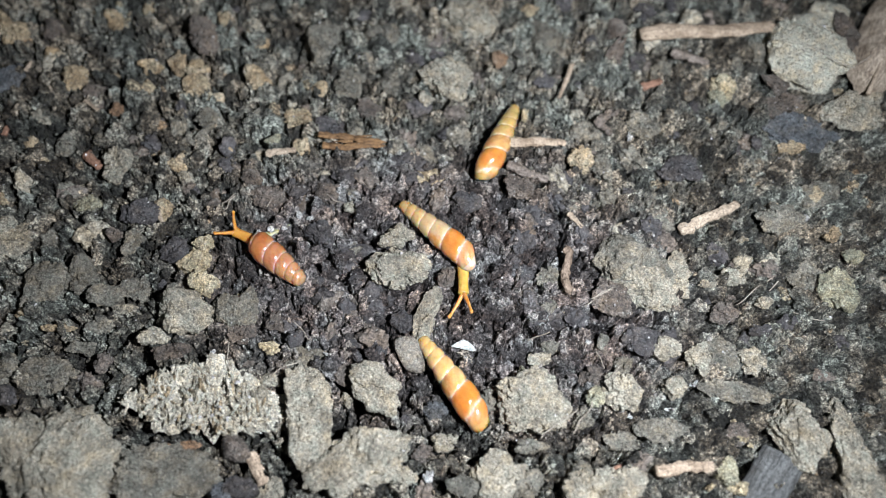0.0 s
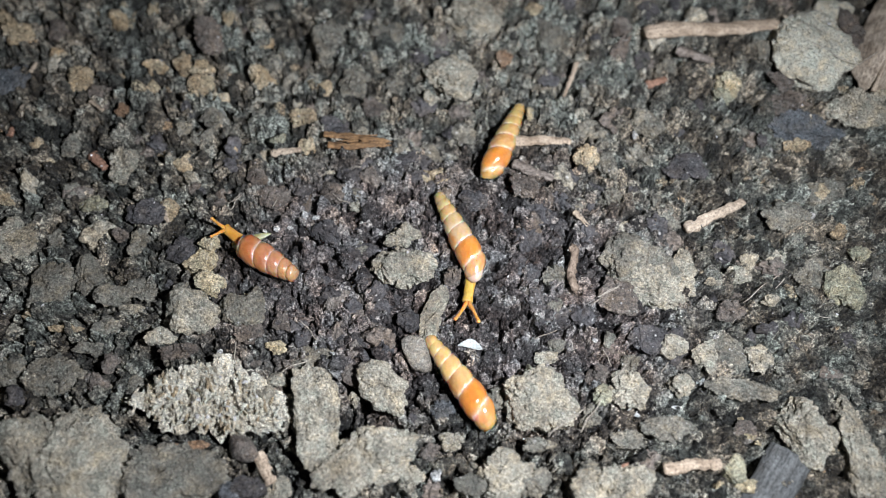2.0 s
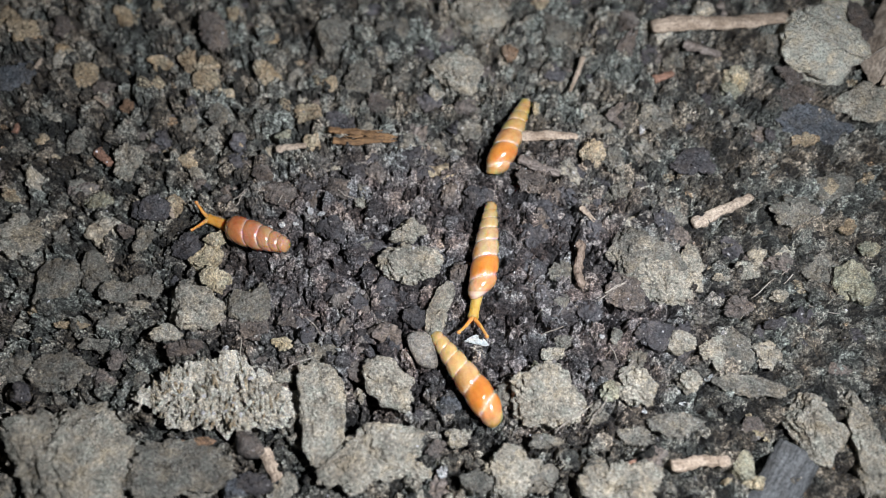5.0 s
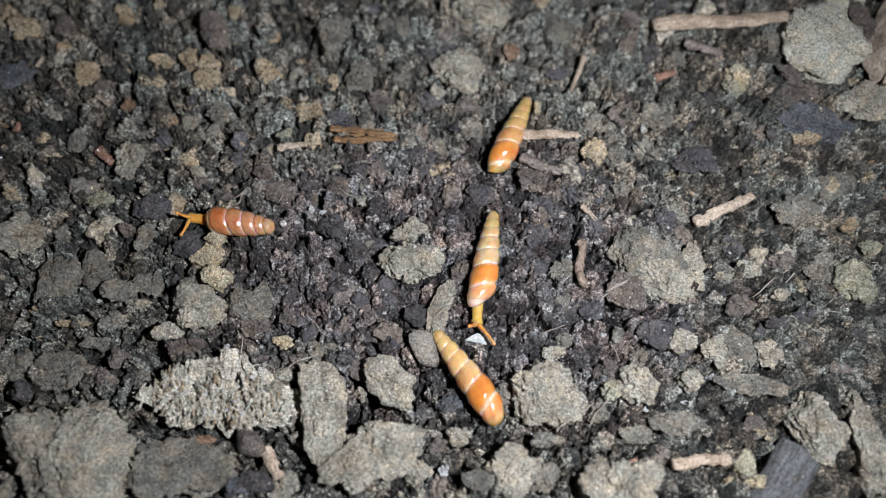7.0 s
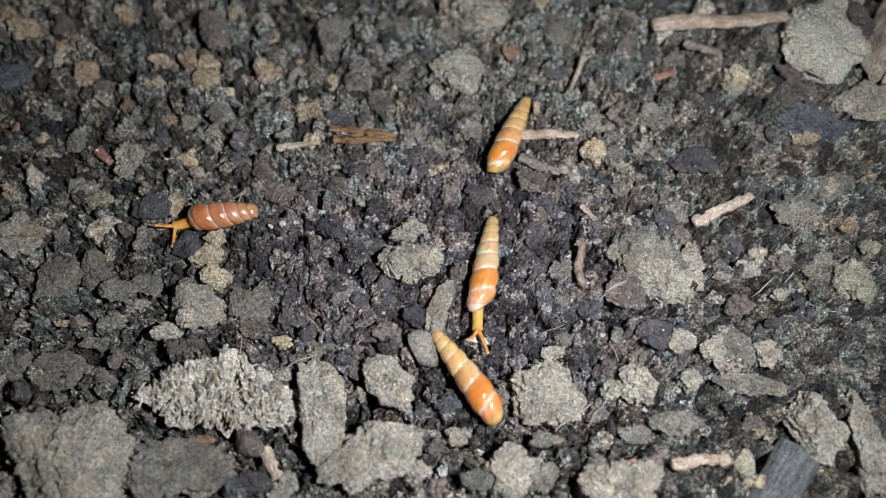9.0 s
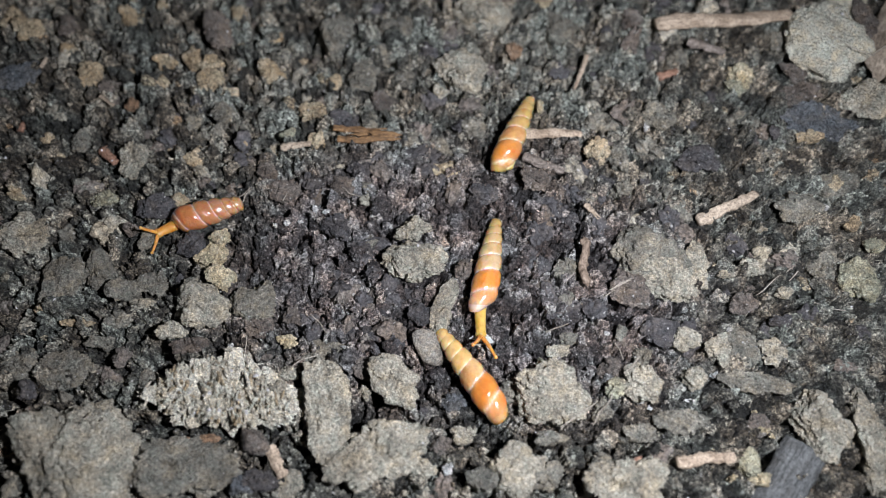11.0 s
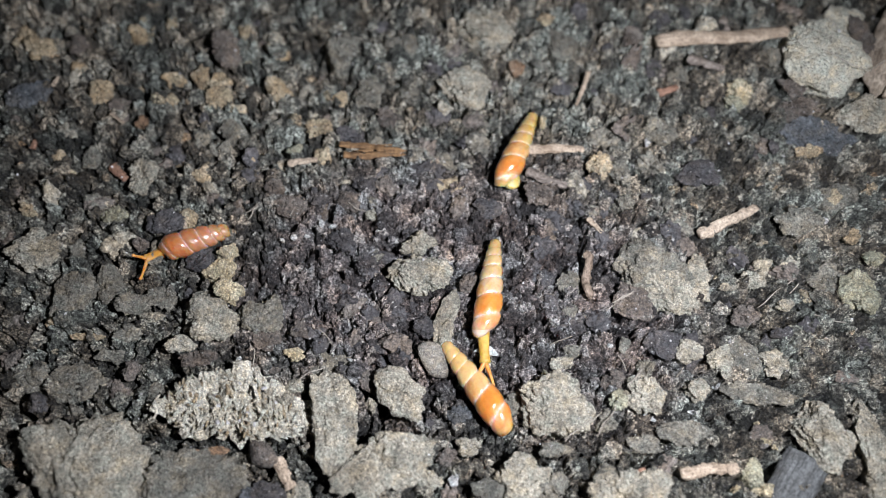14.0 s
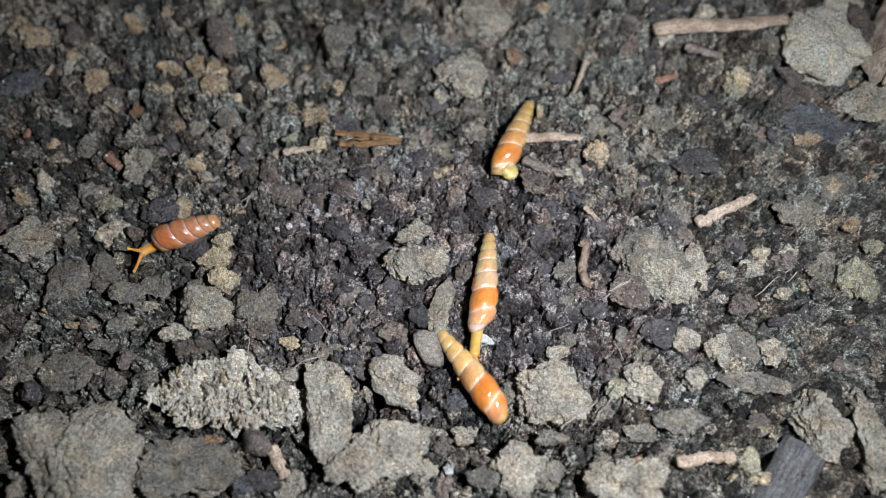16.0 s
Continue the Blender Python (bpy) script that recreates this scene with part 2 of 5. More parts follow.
SHELL = {
    "middle": shell_material("cream_and_orange_shell", [(0, (0.423, 0.292, 0.127)), (0.25, (0.497, 0.343, 0.16)), (0.45, (0.534, 0.378, 0.202)), (0.52, (0.542, 0.378, 0.211)), (0.55, (0.6, 0.25, 0.0585)), (0.7, (0.6, 0.23, 0.0468)), (0.8, (0.6, 0.26, 0.0858)), (0.92, (0.61, 0.294, 0.125)), (1, (0.67, 0.402, 0.234))], (0.8, 0.63, 0.5)),
    "top": shell_material("amber_shell", [(0, (0.415, 0.291, 0.113)), (0.3, (0.475, 0.311, 0.113)), (0.52, (0.534, 0.331, 0.132)), (0.58, (0.52, 0.245, 0.0858)), (0.75, (0.55, 0.225, 0.0585)), (0.9, (0.62, 0.245, 0.0468)), (1, (0.6, 0.333, 0.148))], (0.8, 0.6, 0.42)),
    "bottom": shell_material("cream_and_red_orange_shell", [(0, (0.535, 0.356, 0.149)), (0.3, (0.59, 0.384, 0.149)), (0.5, (0.606, 0.384, 0.158)), (0.54, (0.391, 0.173, 0.0508)), (0.57, (0.558, 0.246, 0.0653)), (0.7, (0.558, 0.21, 0.0363)), (0.88, (0.57, 0.196, 0.039)), (1, (0.64, 0.304, 0.125))], (0.8, 0.6, 0.44)),
    "small": shell_material("rosy_brown_shell", [(0, (0.519, 0.305, 0.156)), (0.3, (0.519, 0.254, 0.13)), (0.6, (0.495, 0.2, 0.0808)), (0.85, (0.495, 0.175, 0.0584)), (1, (0.495, 0.181, 0.0617))], (0.85, 0.6, 0.48), 0.32),
}


def flesh_material(name, a, b, rough=0.3):
    m, tree, bsdf = start_material(name, rough, 0.5)
    co = place(tree)
    colour = ramp(tree, grain(tree, co, 900, 5.0, 0.7), [(0.3, a), (0.68, b)])
    tree.links.new(colour, bsdf.inputs["Base Color"])
    bsdf.inputs["Subsurface Weight"].default_value = 0.9
    bsdf.inputs["Subsurface Radius"].default_value = (1.0, 0.6, 0.2)
    bsdf.inputs["Subsurface Scale"].default_value = 0.0015
    relief(tree, bsdf, [(grain(tree, co, 2600, 3.0), 0.00016, 0.5)])
    return m


AMBER_SKIN = flesh_material("amber_flesh", (0.42, 0.19, 0.03), (0.56, 0.29, 0.07))
NECK_SKIN = flesh_material("yellow_flesh", (0.36, 0.215, 0.035), (0.52, 0.34, 0.09))
TENTACLE_SKIN = flesh_material("orange_flesh", (0.42, 0.16, 0.035), (0.57, 0.27, 0.085))
FOOT_SKIN = flesh_material("greenish_flesh", (0.24, 0.23, 0.11), (0.4, 0.38, 0.22))
LIP_SKIN = flesh_material("milky_lip", (0.6, 0.35, 0.24), (0.7, 0.46, 0.35), 0.2)


def grit_material():
    m, tree, bsdf = start_material("pale_mineral_grit", 0.18, 0.6)
    co = place(tree, False)
    tree.links.new(ramp(tree, grain(tree, co, 300, 3.0), [(0.35, (0.22, 0.2, 0.17)), (0.5, (0.45, 0.43, 0.4)), (0.65, (0.75, 0.74, 0.72))]), bsdf.inputs["Base Color"])
    relief(tree, bsdf, [(grain(tree, co, 4000, 3.0), 0.0001, 0.6)])
    return m


GRIT = grit_material()
LOBE_SKIN = flesh_material("lemon_flesh", (0.38, 0.29, 0.07), (0.5, 0.4, 0.16))


# ---- shaping helpers ----
def value_noise(p, size, seed):
    """Smooth lattice noise in -1..1 at points p (n, 3); size is the lattice step."""
    q = p / size + seed * 17.31
    i = np.floor(q).astype(np.int64)
    f = q - i
    f = f * f * (3 - 2 * f)
    total = np.zeros(len(p))
    for dx in (0, 1):
        for dy in (0, 1):
            for dz in (0, 1):
                h = (i[:, 0] + dx) * 374761393 + (i[:, 1] + dy) * 668265263 + (i[:, 2] + dz) * 2147483647 + seed * 1274126177
                h = (h ^ (h >> 13)) * 1274126177
                h = (h ^ (h >> 16)) & 0xFFFFFF
                w = (f[:, 0] if dx else 1 - f[:, 0]) * (f[:, 1] if dy else 1 - f[:, 1]) * (f[:, 2] if dz else 1 - f[:, 2])
                total += w * (h / 0x7FFFFF - 1)
    return total


def fractal(p, size, seed, octaves=4, gain=0.5):
    total, amp = np.zeros(len(p)), 1.0
    for k in range(octaves):
        total += amp * value_noise(p, size / 2 ** k, seed + k)
        amp *= gain
    return total


def cells(p, size, seed):
    """Distance to the nearest of jittered points, about 0 to 1, at points p (n, 3)."""
    q = p / size + seed * 3.7
    i = np.floor(q).astype(np.int64)
    best = np.full(len(p), 9.0)
    for dx in (-1, 0, 1):
        for dy in (-1, 0, 1):
            for dz in (-1, 0, 1):
                c = i + np.array((dx, dy, dz))
                h = c[:, 0] * 374761393 + c[:, 1] * 668265263 + c[:, 2] * 2147483647 + seed * 1274126177
                h = (h ^ (h >> 13)) * 1274126177
                h = h ^ (h >> 16)
                d = 0.0
                for k, shift in enumerate((0, 8, 16)):
                    d = d + (c[:, k] + ((h >> shift) & 255) / 255.0 - q[:, k]) ** 2
                best = np.minimum(best, d)
    return np.sqrt(best)


def packed(x, y, size, seed):
    """Crumbs packed side by side: distance to the joint and offsets from the centre (mm), and two random numbers for each crumb."""
    u, v = x / size, y / size
    i, j = np.floor(u).astype(np.int64), np.floor(v).astype(np.int64)
    first, second = np.full(x.shape, 9.0), np.full(x.shape, 9.0)
    keep = [np.zeros(x.shape) for k in range(4)]
    for dx in (-1, 0, 1):
        for dy in (-1, 0, 1):
            h = (i + dx) * 374761393 + (j + dy) * 668265263 + seed * 1274126177
            h = (h ^ (h >> 13)) * 1274126177
            h = h ^ (h >> 16)
            ox, oy = u - i - dx - 0.1 - 0.8 * ((h & 255) / 255.0), v - j - dy - 0.1 - 0.8 * ((h >> 8 & 255) / 255.0)
            d = np.hypot(ox, oy)
            win = d < first
            second = np.where(win, first, np.minimum(second, d))
            first = np.where(win, d, first)
            for k, value in enumerate((ox * size, oy * size, (h >> 16 & 255) / 255.0, (h >> 24 & 255) / 255.0)):
                keep[k] = np.where(win, value, keep[k])
    return ((second - first) * size, *keep)


BALLS = {}


def ball(level):
    """Unit icosphere: points and triangles."""
    if level not in BALLS:
        bm = bmesh.new()
        bmesh.ops.create_icosphere(bm, subdivisions=level, radius=1)
        bm.verts.index_update()
        BALLS[level] = (np.array([v.co[:] for v in bm.verts]), np.array([[v.index for v in f.verts] for f in bm.faces]))
        bm.free()
    return BALLS[level]


def mesh_from(name, points, faces, material, smooth=True, attributes=()):
    """A mesh from arrays of points and of faces with equal corner counts."""
    me = bpy.data.meshes.new(name)
    n, k = faces.shape
    me.vertices.add(len(points))
    me.vertices.foreach_set("co", np.ascontiguousarray(points, dtype=np.float32).ravel())
    me.loops.add(n * k)
    me.loops.foreach_set("vertex_index", np.ascontiguousarray(faces, dtype=np.int32).ravel())
    me.polygons.add(n)
    me.polygons.foreach_set("loop_start", np.arange(0, n * k, k, dtype=np.int32))
    me.update(calc_edges=True)
    me.polygons.foreach_set("use_smooth", np.full(n, smooth))
    for key, values in attributes:
        me.attributes.new(key, "FLOAT", "POINT").data.foreach_set("value", np.ascontiguousarray(values, dtype=np.float32))
    me.materials.append(material)
    return me


def lump(level, rng, facets=15, sharp=9.0, rough=0.07, size=0.5, fine=0.03):
    """An irregular clod of about unit radius: a soft-edged random solid with a crumbly skin."""
    d, tri = ball(level)
    n = rng.normal(size=(facets, 3))
    n /= np.linalg.norm(n, axis=1)[:, None]
    off = rng.uniform(0.72, 1.05, facets)
    c = np.maximum(d @ n.T, 0.02) / off
    r = (c ** sharp).sum(1) ** (-1 / sharp)
    r = np.minimum(r, 1.25)
    seed = int(rng.integers(1, 9999))
    r = r * (1 + rough * fractal(d, size, seed, 4, 0.6) + fine * fractal(d, 0.12, seed + 9, 3, 0.7))
    return d * r[:, None], tri


def tube(path, radii, sides=12, squash=1.0, rng=None, rough=0.0, closed=True):
    """Rings of the given radii about a path of points; returns points and quads."""
    path = np.array(path, float)
    path = np.concatenate([path[:1], path, path[-1:]])
    path[0] += (path[1] - path[2]) * 0.02
    path[-1] += (path[-2] - path[-3]) * 0.02
    radii = np.concatenate([[0.002], np.array(radii, float), [0.002]])
    tang = np.gradient(path, axis=0)
    tang /= np.linalg.norm(tang, axis=1)[:, None]
    side = np.cross(tang, (0, 0, 1))
    side /= np.maximum(np.linalg.norm(side, axis=1), 1e-9)[:, None]
    up = np.cross(side, tang)
    a = np.linspace(0, 2 * np.pi, sides, endpoint=False)
    rad = np.array(radii, float)[:, None] * np.ones(sides)[None]
    if rng is not None:
        wob = fractal(np.stack([np.repeat(np.arange(len(path)), sides) * 0.35, np.tile(np.cos(a) * 1.2, len(path)), np.tile(np.sin(a) * 1.2, len(path))], 1), 1.0, int(rng.integers(1, 9999)), 3)
        rad = rad * (1 + rough * wob.reshape(len(path), sides))
    pts = path[:, None] + rad[..., None] * (np.cos(a)[None, :, None] * side[:, None] + squash * np.sin(a)[None, :, None] * up[:, None])
    n = len(path)
    quads = [(i * sides + j, i * sides + (j + 1) % sides, (i + 1) * sides + (j + 1) % sides, (i + 1) * sides + j) for i in range(n - 1) for j in range(sides)]
    return pts.reshape(-1, 3), np.array(quads)


def child(name, me, parent, label=""):
    ob = new(name, me)
    ob.parent = parent
    return tagged(ob, label)


# ---- the ground: one sheet of crumbly soil, fine where the snails crawl ----
def outward(inner, far):
    """The given lines with growing steps out to far on both sides."""
    grow, step = [WIDE_STEP], WIDE_STEP
    while grow[-1] < far:
        step *= 1.6
        grow.append(grow[-1] + step)
    grow = np.array(grow)
    return np.concatenate([inner[0] - grow[::-1], inner, inner[-1] + grow])


def nearest(lines, at):
    """Index of the grid line next to each place."""
    k = np.clip(np.searchsorted(lines, at), 1, len(lines) - 1)
    return np.where(at - lines[k - 1] < lines[k] - at, k - 1, k)


# where the snails lie and crawl, in millimetres: the soil is low and even there
LANES = [((-25, 0), (-44, 2)), ((-22, -5), (-30, 2)), ((-5, 7), (5, -14)), ((7, 6), (6, -16)), ((14, 26), (7, 11)), ((-1, -12), (8, -27))]


def lane_distance(x, y):
    best = np.full(np.shape(x), 1e9)
    for (ax, ay), (bx, by) in LANES:
        ux, uy = bx - ax, by - ay
        k = np.clip(((x - ax) * ux + (y - ay) * uy) / (ux * ux + uy * uy), 0, 1)
        best = np.minimum(best, np.hypot(x - ax - k * ux, y - ay - k * uy))
    return best


def dampness(x, y):
    """1 in the dark dug hollow, 0 on the dry rim."""
    p = np.stack([np.ravel(x), np.ravel(y), np.zeros(np.size(x))], 1)
    d = np.hypot((p[:, 0] - 0) / 36, (p[:, 1] + 4) / 21) + 0.22 * fractal(p, 16, 5, 3)
    return np.clip((1.25 - d) / 0.5, 0, 1).reshape(np.shape(x))


STEP, WIDE_STEP = 0.16, 0.34


def lattice(lo, near_lo, near_hi, hi):
    """Fine steps in the part that lies close to the lens, wider ones round it."""
    return np.concatenate([np.arange(lo, near_lo - 0.1, WIDE_STEP), np.arange(near_lo, near_hi, STEP), np.arange(near_hi, hi, WIDE_STEP)])


inner_x = lattice(-82, -58, 58, 82)
inner_y = lattice(-41, -38, 22, 53)
gx, gy = outward(inner_x, 40000), outward(inner_y, 40000)
ix0, iy0 = (len(gx) - len(inner_x)) // 2, (len(gy) - len(inner_y)) // 2
rng = np.random.default_rng(11)


def tone_shift_at(cx, cy):
    """Shift of the crumbs' tone by place: above 0 lightens, below 0 darkens."""
    tone_shift = np.exp(-((cx - 12) / 30) ** 2 - ((cy - 38) / 17) ** 2)
    tone_shift += 0.4 * np.exp(-((cx + 8) / 14) ** 2 - ((cy - 14) / 7) ** 2) - 0.65 * np.exp(-((cx + 66) / 14) ** 2 - ((cy - 16) / 13) ** 2) + 0.45 * np.exp(-((cx + 72) / 16) ** 2 - ((cy - 47) / 9) ** 2)
    tone_shift += 0.75 * np.exp(-((cx + 19) / 10) ** 2 - ((cy - 4) / 7) ** 2) + 0.45 * np.exp(-((cx + 16) / 8) ** 2 - ((cy + 9) / 4) ** 2)
    return tone_shift + 0.35 * np.exp(-((cx - 58) / 10) ** 2 - ((cy - 9) / 12) ** 2) - 0.35 * np.exp(-((cx - 25) / 9) ** 2 - ((cy - 17) / 6) ** 2)


X, Y = np.meshgrid(inner_x, inner_y)
flat = np.stack([X.ravel(), Y.ravel(), np.zeros(X.size)], 1)
warp_x = X + (0.75 * fractal(flat, 1.8, 31, 3, 0.6)).reshape(X.shape)
warp_y = Y + (0.75 * fractal(flat, 1.8, 37, 3, 0.6)).reshape(X.shape)
height, tone = np.zeros(X.shape), np.zeros(X.shape)
spare = np.clip(lane_distance(X, Y) / 4 - 0.4, 0.0, 1)
for size, deep, drop, lean_most, seed in ((2.9, 3.4, 1.3, 0.45, 3), (1.5, 1.6, 0.6, 0.5, 5), (0.75, 0.5, 0.2, 0.4, 7)):
    joint, ox, oy, one, two = packed(warp_x, warp_y, size, seed)
    layer = deep * (np.sqrt(np.clip(1 - (1 - np.clip(joint / (0.55 * size), 0, 1)) ** 2.5, 0, 1)) - 1)
    layer += spare * (drop * (2 * one - 0.8) + lean_most * ((two - 0.5) * ox + (np.mod(two * 7, 1) - 0.5) * oy))
    height, tone = height + layer, tone + 0.26 * size ** 0.35 * (one if size > 2 else two)
tone_shift = tone_shift_at(X, Y)
tone = np.clip(2.2 * tone - 0.57, 0, 1)
tone = np.clip(tone * (1 - 0.1 * tone_shift) + 0.42 * tone_shift, 0, 0.88)


def heap(count, small, large, level, spread, tall):
    """Press many crumbs of one size class into the height of the sheet."""
    cx, cy = rng.uniform(-82, 82, count), rng.uniform(-41, 53, count)
    size = small + (large - small) * rng.random(count) ** 1.7
    tone_shift = tone_shift_at(cx, cy)
    near = np.clip(lane_distance(cx, cy) / 4 - 0.4, 0.0, 1)
    for k in range(count):
        r = size[k] / 2
        i0, i1 = np.searchsorted(inner_x, (cx[k] - 1.5 * r, cx[k] + 1.5 * r))
        j0, j1 = np.searchsorted(inner_y, (cy[k] - 1.5 * r, cy[k] + 1.5 * r))
        if i1 - i0 < 2 or j1 - j0 < 2:
            continue
        dx, dy = np.meshgrid(inner_x[i0:i1] - cx[k], inner_y[j0:j1] - cy[k])
        turn, flat = rng.uniform(0, 6.28), rng.uniform(0.65, 1.0)
        u, v = dx * math.cos(turn) + dy * math.sin(turn), (dy * math.cos(turn) - dx * math.sin(turn)) / flat
        a = np.arctan2(v, u)
        ph = rng.uniform(0, 6.28, 4)
        edge = r * (1 + 0.18 * np.cos(2 * a + ph[0]) + 0.15 * np.cos(3 * a + ph[1]) + 0.11 * np.cos(5 * a + ph[2]) + 0.09 * np.cos(9 * a + ph[3]))
        rho = np.hypot(u, v) / edge
        lean = rng.normal(0, 0.22, 2)
        top = level + rng.normal(0, spread)
        if near[k] < 1:
            top = min(top, near[k] * 1.4 - 0.2)
        z = top + tall * size[k] * np.sqrt(np.clip(1 - rho ** 3.6, 0, 1)) - tall * size[k] + lean[0] * dx + lean[1] * dy
        z = np.where(rho < 1, z, -9)
        part = height[j0:j1, i0:i1]
        win = z > part
        part[win] = z[win]
        tone[j0:j1, i0:i1][win] = np.clip(rng.beta(1.3, 1.6) * (1 - 0.1 * tone_shift[k]) + 0.34 * tone_shift[k], 0, 0.9 if tone_shift[k] > 0.3 else 1)


heap(500, 2.4, 4.2, 0.3, 1.0, 0.9)
heap(1800, 1.2, 2.4, 0.0, 1.0, 0.9)
heap(4000, 0.6, 1.4, -0.7, 1.0, 0.9)
pts = np.stack([X.ravel(), Y.ravel(), height.ravel()], 1)
skin = 0.3 * fractal(pts, 1.3, 3, 4, 0.6) + 0.6 * (0.5 - cells(pts, 1.0, 7)) + 0.6 * (0.5 - cells(pts, 0.6, 8)) + 0.45 * (0.5 - cells(pts, 0.38, 9))
height += skin.reshape(height.shape)
swell = 0.9 * value_noise(np.stack([X.ravel(), Y.ravel(), np.zeros(X.size)], 1), 24, 4).reshape(X.shape)
swell += 2.5 * np.clip((np.hypot(X / 60, Y / 36) - 0.75), 0, 0.8)
# deep holes and gaps between the clods: place, half sizes, depth
PITS = [(-40.0, -19.9, 2.0, 2.4, 5), (-39.3, -16.2, 1.6, 1.1, 4), (-58.1, -24.3, 1.5, 2.3, 5), (-56.7, -32.8, 1.1, 2.5, 5), (-14.2, -29.9, 1.3, 3.3, 5), (-11.5, -26.6, 1.9, 1.4, 4), (-9.4, -22.5, 0.9, 1.6, 3.5), (41.5, -31.0, 1.0, 2.2, 5), (54.5, -26.2, 0.8, 4.1, 5), (19.4, -0.8, 0.6, 2.8, 4), (17.1, -33.6, 0.7, 1.8, 4), (6.4, -29.2, 0.7, 0.6, 3.5), (25.4, -28.8, 1.1, 0.6, 3.5), (-28.9, -26.6, 1.0, 0.7, 3.5), (8.9, 7.1, 0.7, 1.2, 3), (5.8, 4.8, 0.5, 1.9, 3)]
for px, py, rx, ry, deep in PITS:
    swell -= deep * np.exp(-(((X - px) / rx) ** 2 + ((Y - py) / ry) ** 2) ** 2)
swell *= np.clip(lane_distance(X, Y) / 10, 0, 1)
height += swell + 0.65 * np.clip(1.3 - lane_distance(X, Y) / 5, 0, 1)


def ground_at(x, y):
    """Height of the sheet in millimetres, as the mean of a small patch."""
    i0, i1 = np.searchsorted(inner_x, (x - 0.65, x + 0.65))
    j0, j1 = np.searchsorted(inner_y, (y - 0.65, y + 0.65))
    patch = height[j0:j1, i0:i1]
    return float(patch.mean()) if patch.size else 0.0


def rest_at(x, y, reach=1.6):
    """Height in millimetres on which a light thing comes to rest: the tops of the crumbs under it."""
    i0, i1 = np.searchsorted(inner_x, (x - reach, x + reach))
    j0, j1 = np.searchsorted(inner_y, (y - reach, y + reach))
    return float(np.percentile(height[j0:j1, i0:i1], 90))


full_x, full_y = np.meshgrid(gx, gy)
full_z = np.full(full_x.shape, -1.0)
full_z[iy0:iy0 + len(inner_y), ix0:ix0 + len(inner_x)] = height
full_tone = np.full(full_x.shape, 0.35)
full_tone[iy0:iy0 + len(inner_y), ix0:ix0 + len(inner_x)] = tone
rows_n, cols_n = full_x.shape
corner = (np.arange(rows_n - 1)[:, None] * cols_n + np.arange(cols_n - 1)[None]).ravel()
quads = np.stack([corner, corner + 1, corner + 1 + cols_n, corner + cols_n], 1)
sheet = mesh_from("ground", np.stack([full_x.ravel(), full_y.ravel(), full_z.ravel()], 1) * MM, quads, GROUND, False, [("tone", full_tone.ravel()), ("damp", dampness(full_x, full_y).ravel())])
ground = tagged(new("ground", sheet), "dark crumbly garden soil, damp in the middle", "ground", kind="structure")


# ---- clods, stones and twigs ----
TOP = height.copy()


def cover(px, py, pz):
    """Note how high things reach above the sheet, for what lies on them."""
    i, j = nearest(inner_x, px), nearest(inner_y, py)
    ok = (i > 1) & (j > 1) & (i < TOP.shape[1] - 2) & (j < TOP.shape[0] - 2)
    for dj in (-1, 0, 1):
        for di in (-1, 0, 1):
            np.maximum.at(TOP, (j[ok] + dj, i[ok] + di), pz[ok])


def top_at(x, y):
    return float(TOP[int(nearest(inner_y, y)), int(nearest(inner_x, x))])


def height_at(x, y):
    return float(height[int(nearest(inner_y, y)), int(nearest(inner_x, x))])


def settle(name, points, faces, material, x, y, z, turn, label, category, group="", attributes=()):
    ob = new(name, mesh_from(name, points * MM, faces, material, not name.startswith("soil"), attributes))
    ob.matrix_basis = pose(x * MM, y * MM, z * MM, 0, 0, turn)
    c, s = math.cos(radians(turn)), math.sin(radians(turn))
    cover(x + points[:, 0] * c - points[:, 1] * s, y + points[:, 0] * s + points[:, 1] * c, z + points[:, 2])
    return tagged(ob, label, category, group)


def crumbly(p, seed, amount):
    """Roughen a lump's skin into small grains, in millimetres."""
    out = p / np.maximum(np.linalg.norm(p, axis=1), 1e-6)[:, None]
    h = 0.55 * (0.5 - cells(p, 2.1, seed)) + 0.55 * (0.5 - cells(p, 0.95, seed + 1)) + 0.35 * (0.5 - cells(p, 0.5, seed + 3)) + 0.7 * fractal(p, 2.8, seed + 2, 4, 0.5)
    h -= 1.2 * np.exp(-((value_noise(p, 4.2, seed + 5) + 0.35 * value_noise(p, 1.1, seed + 6)) / 0.07) ** 2)
    h -= 0.45 * np.exp(-((value_noise(p, 2.0, seed + 8) + 0.5 * value_noise(p, 0.7, seed + 9)) / 0.06) ** 2)
    return p + out * (amount * h)[:, None]


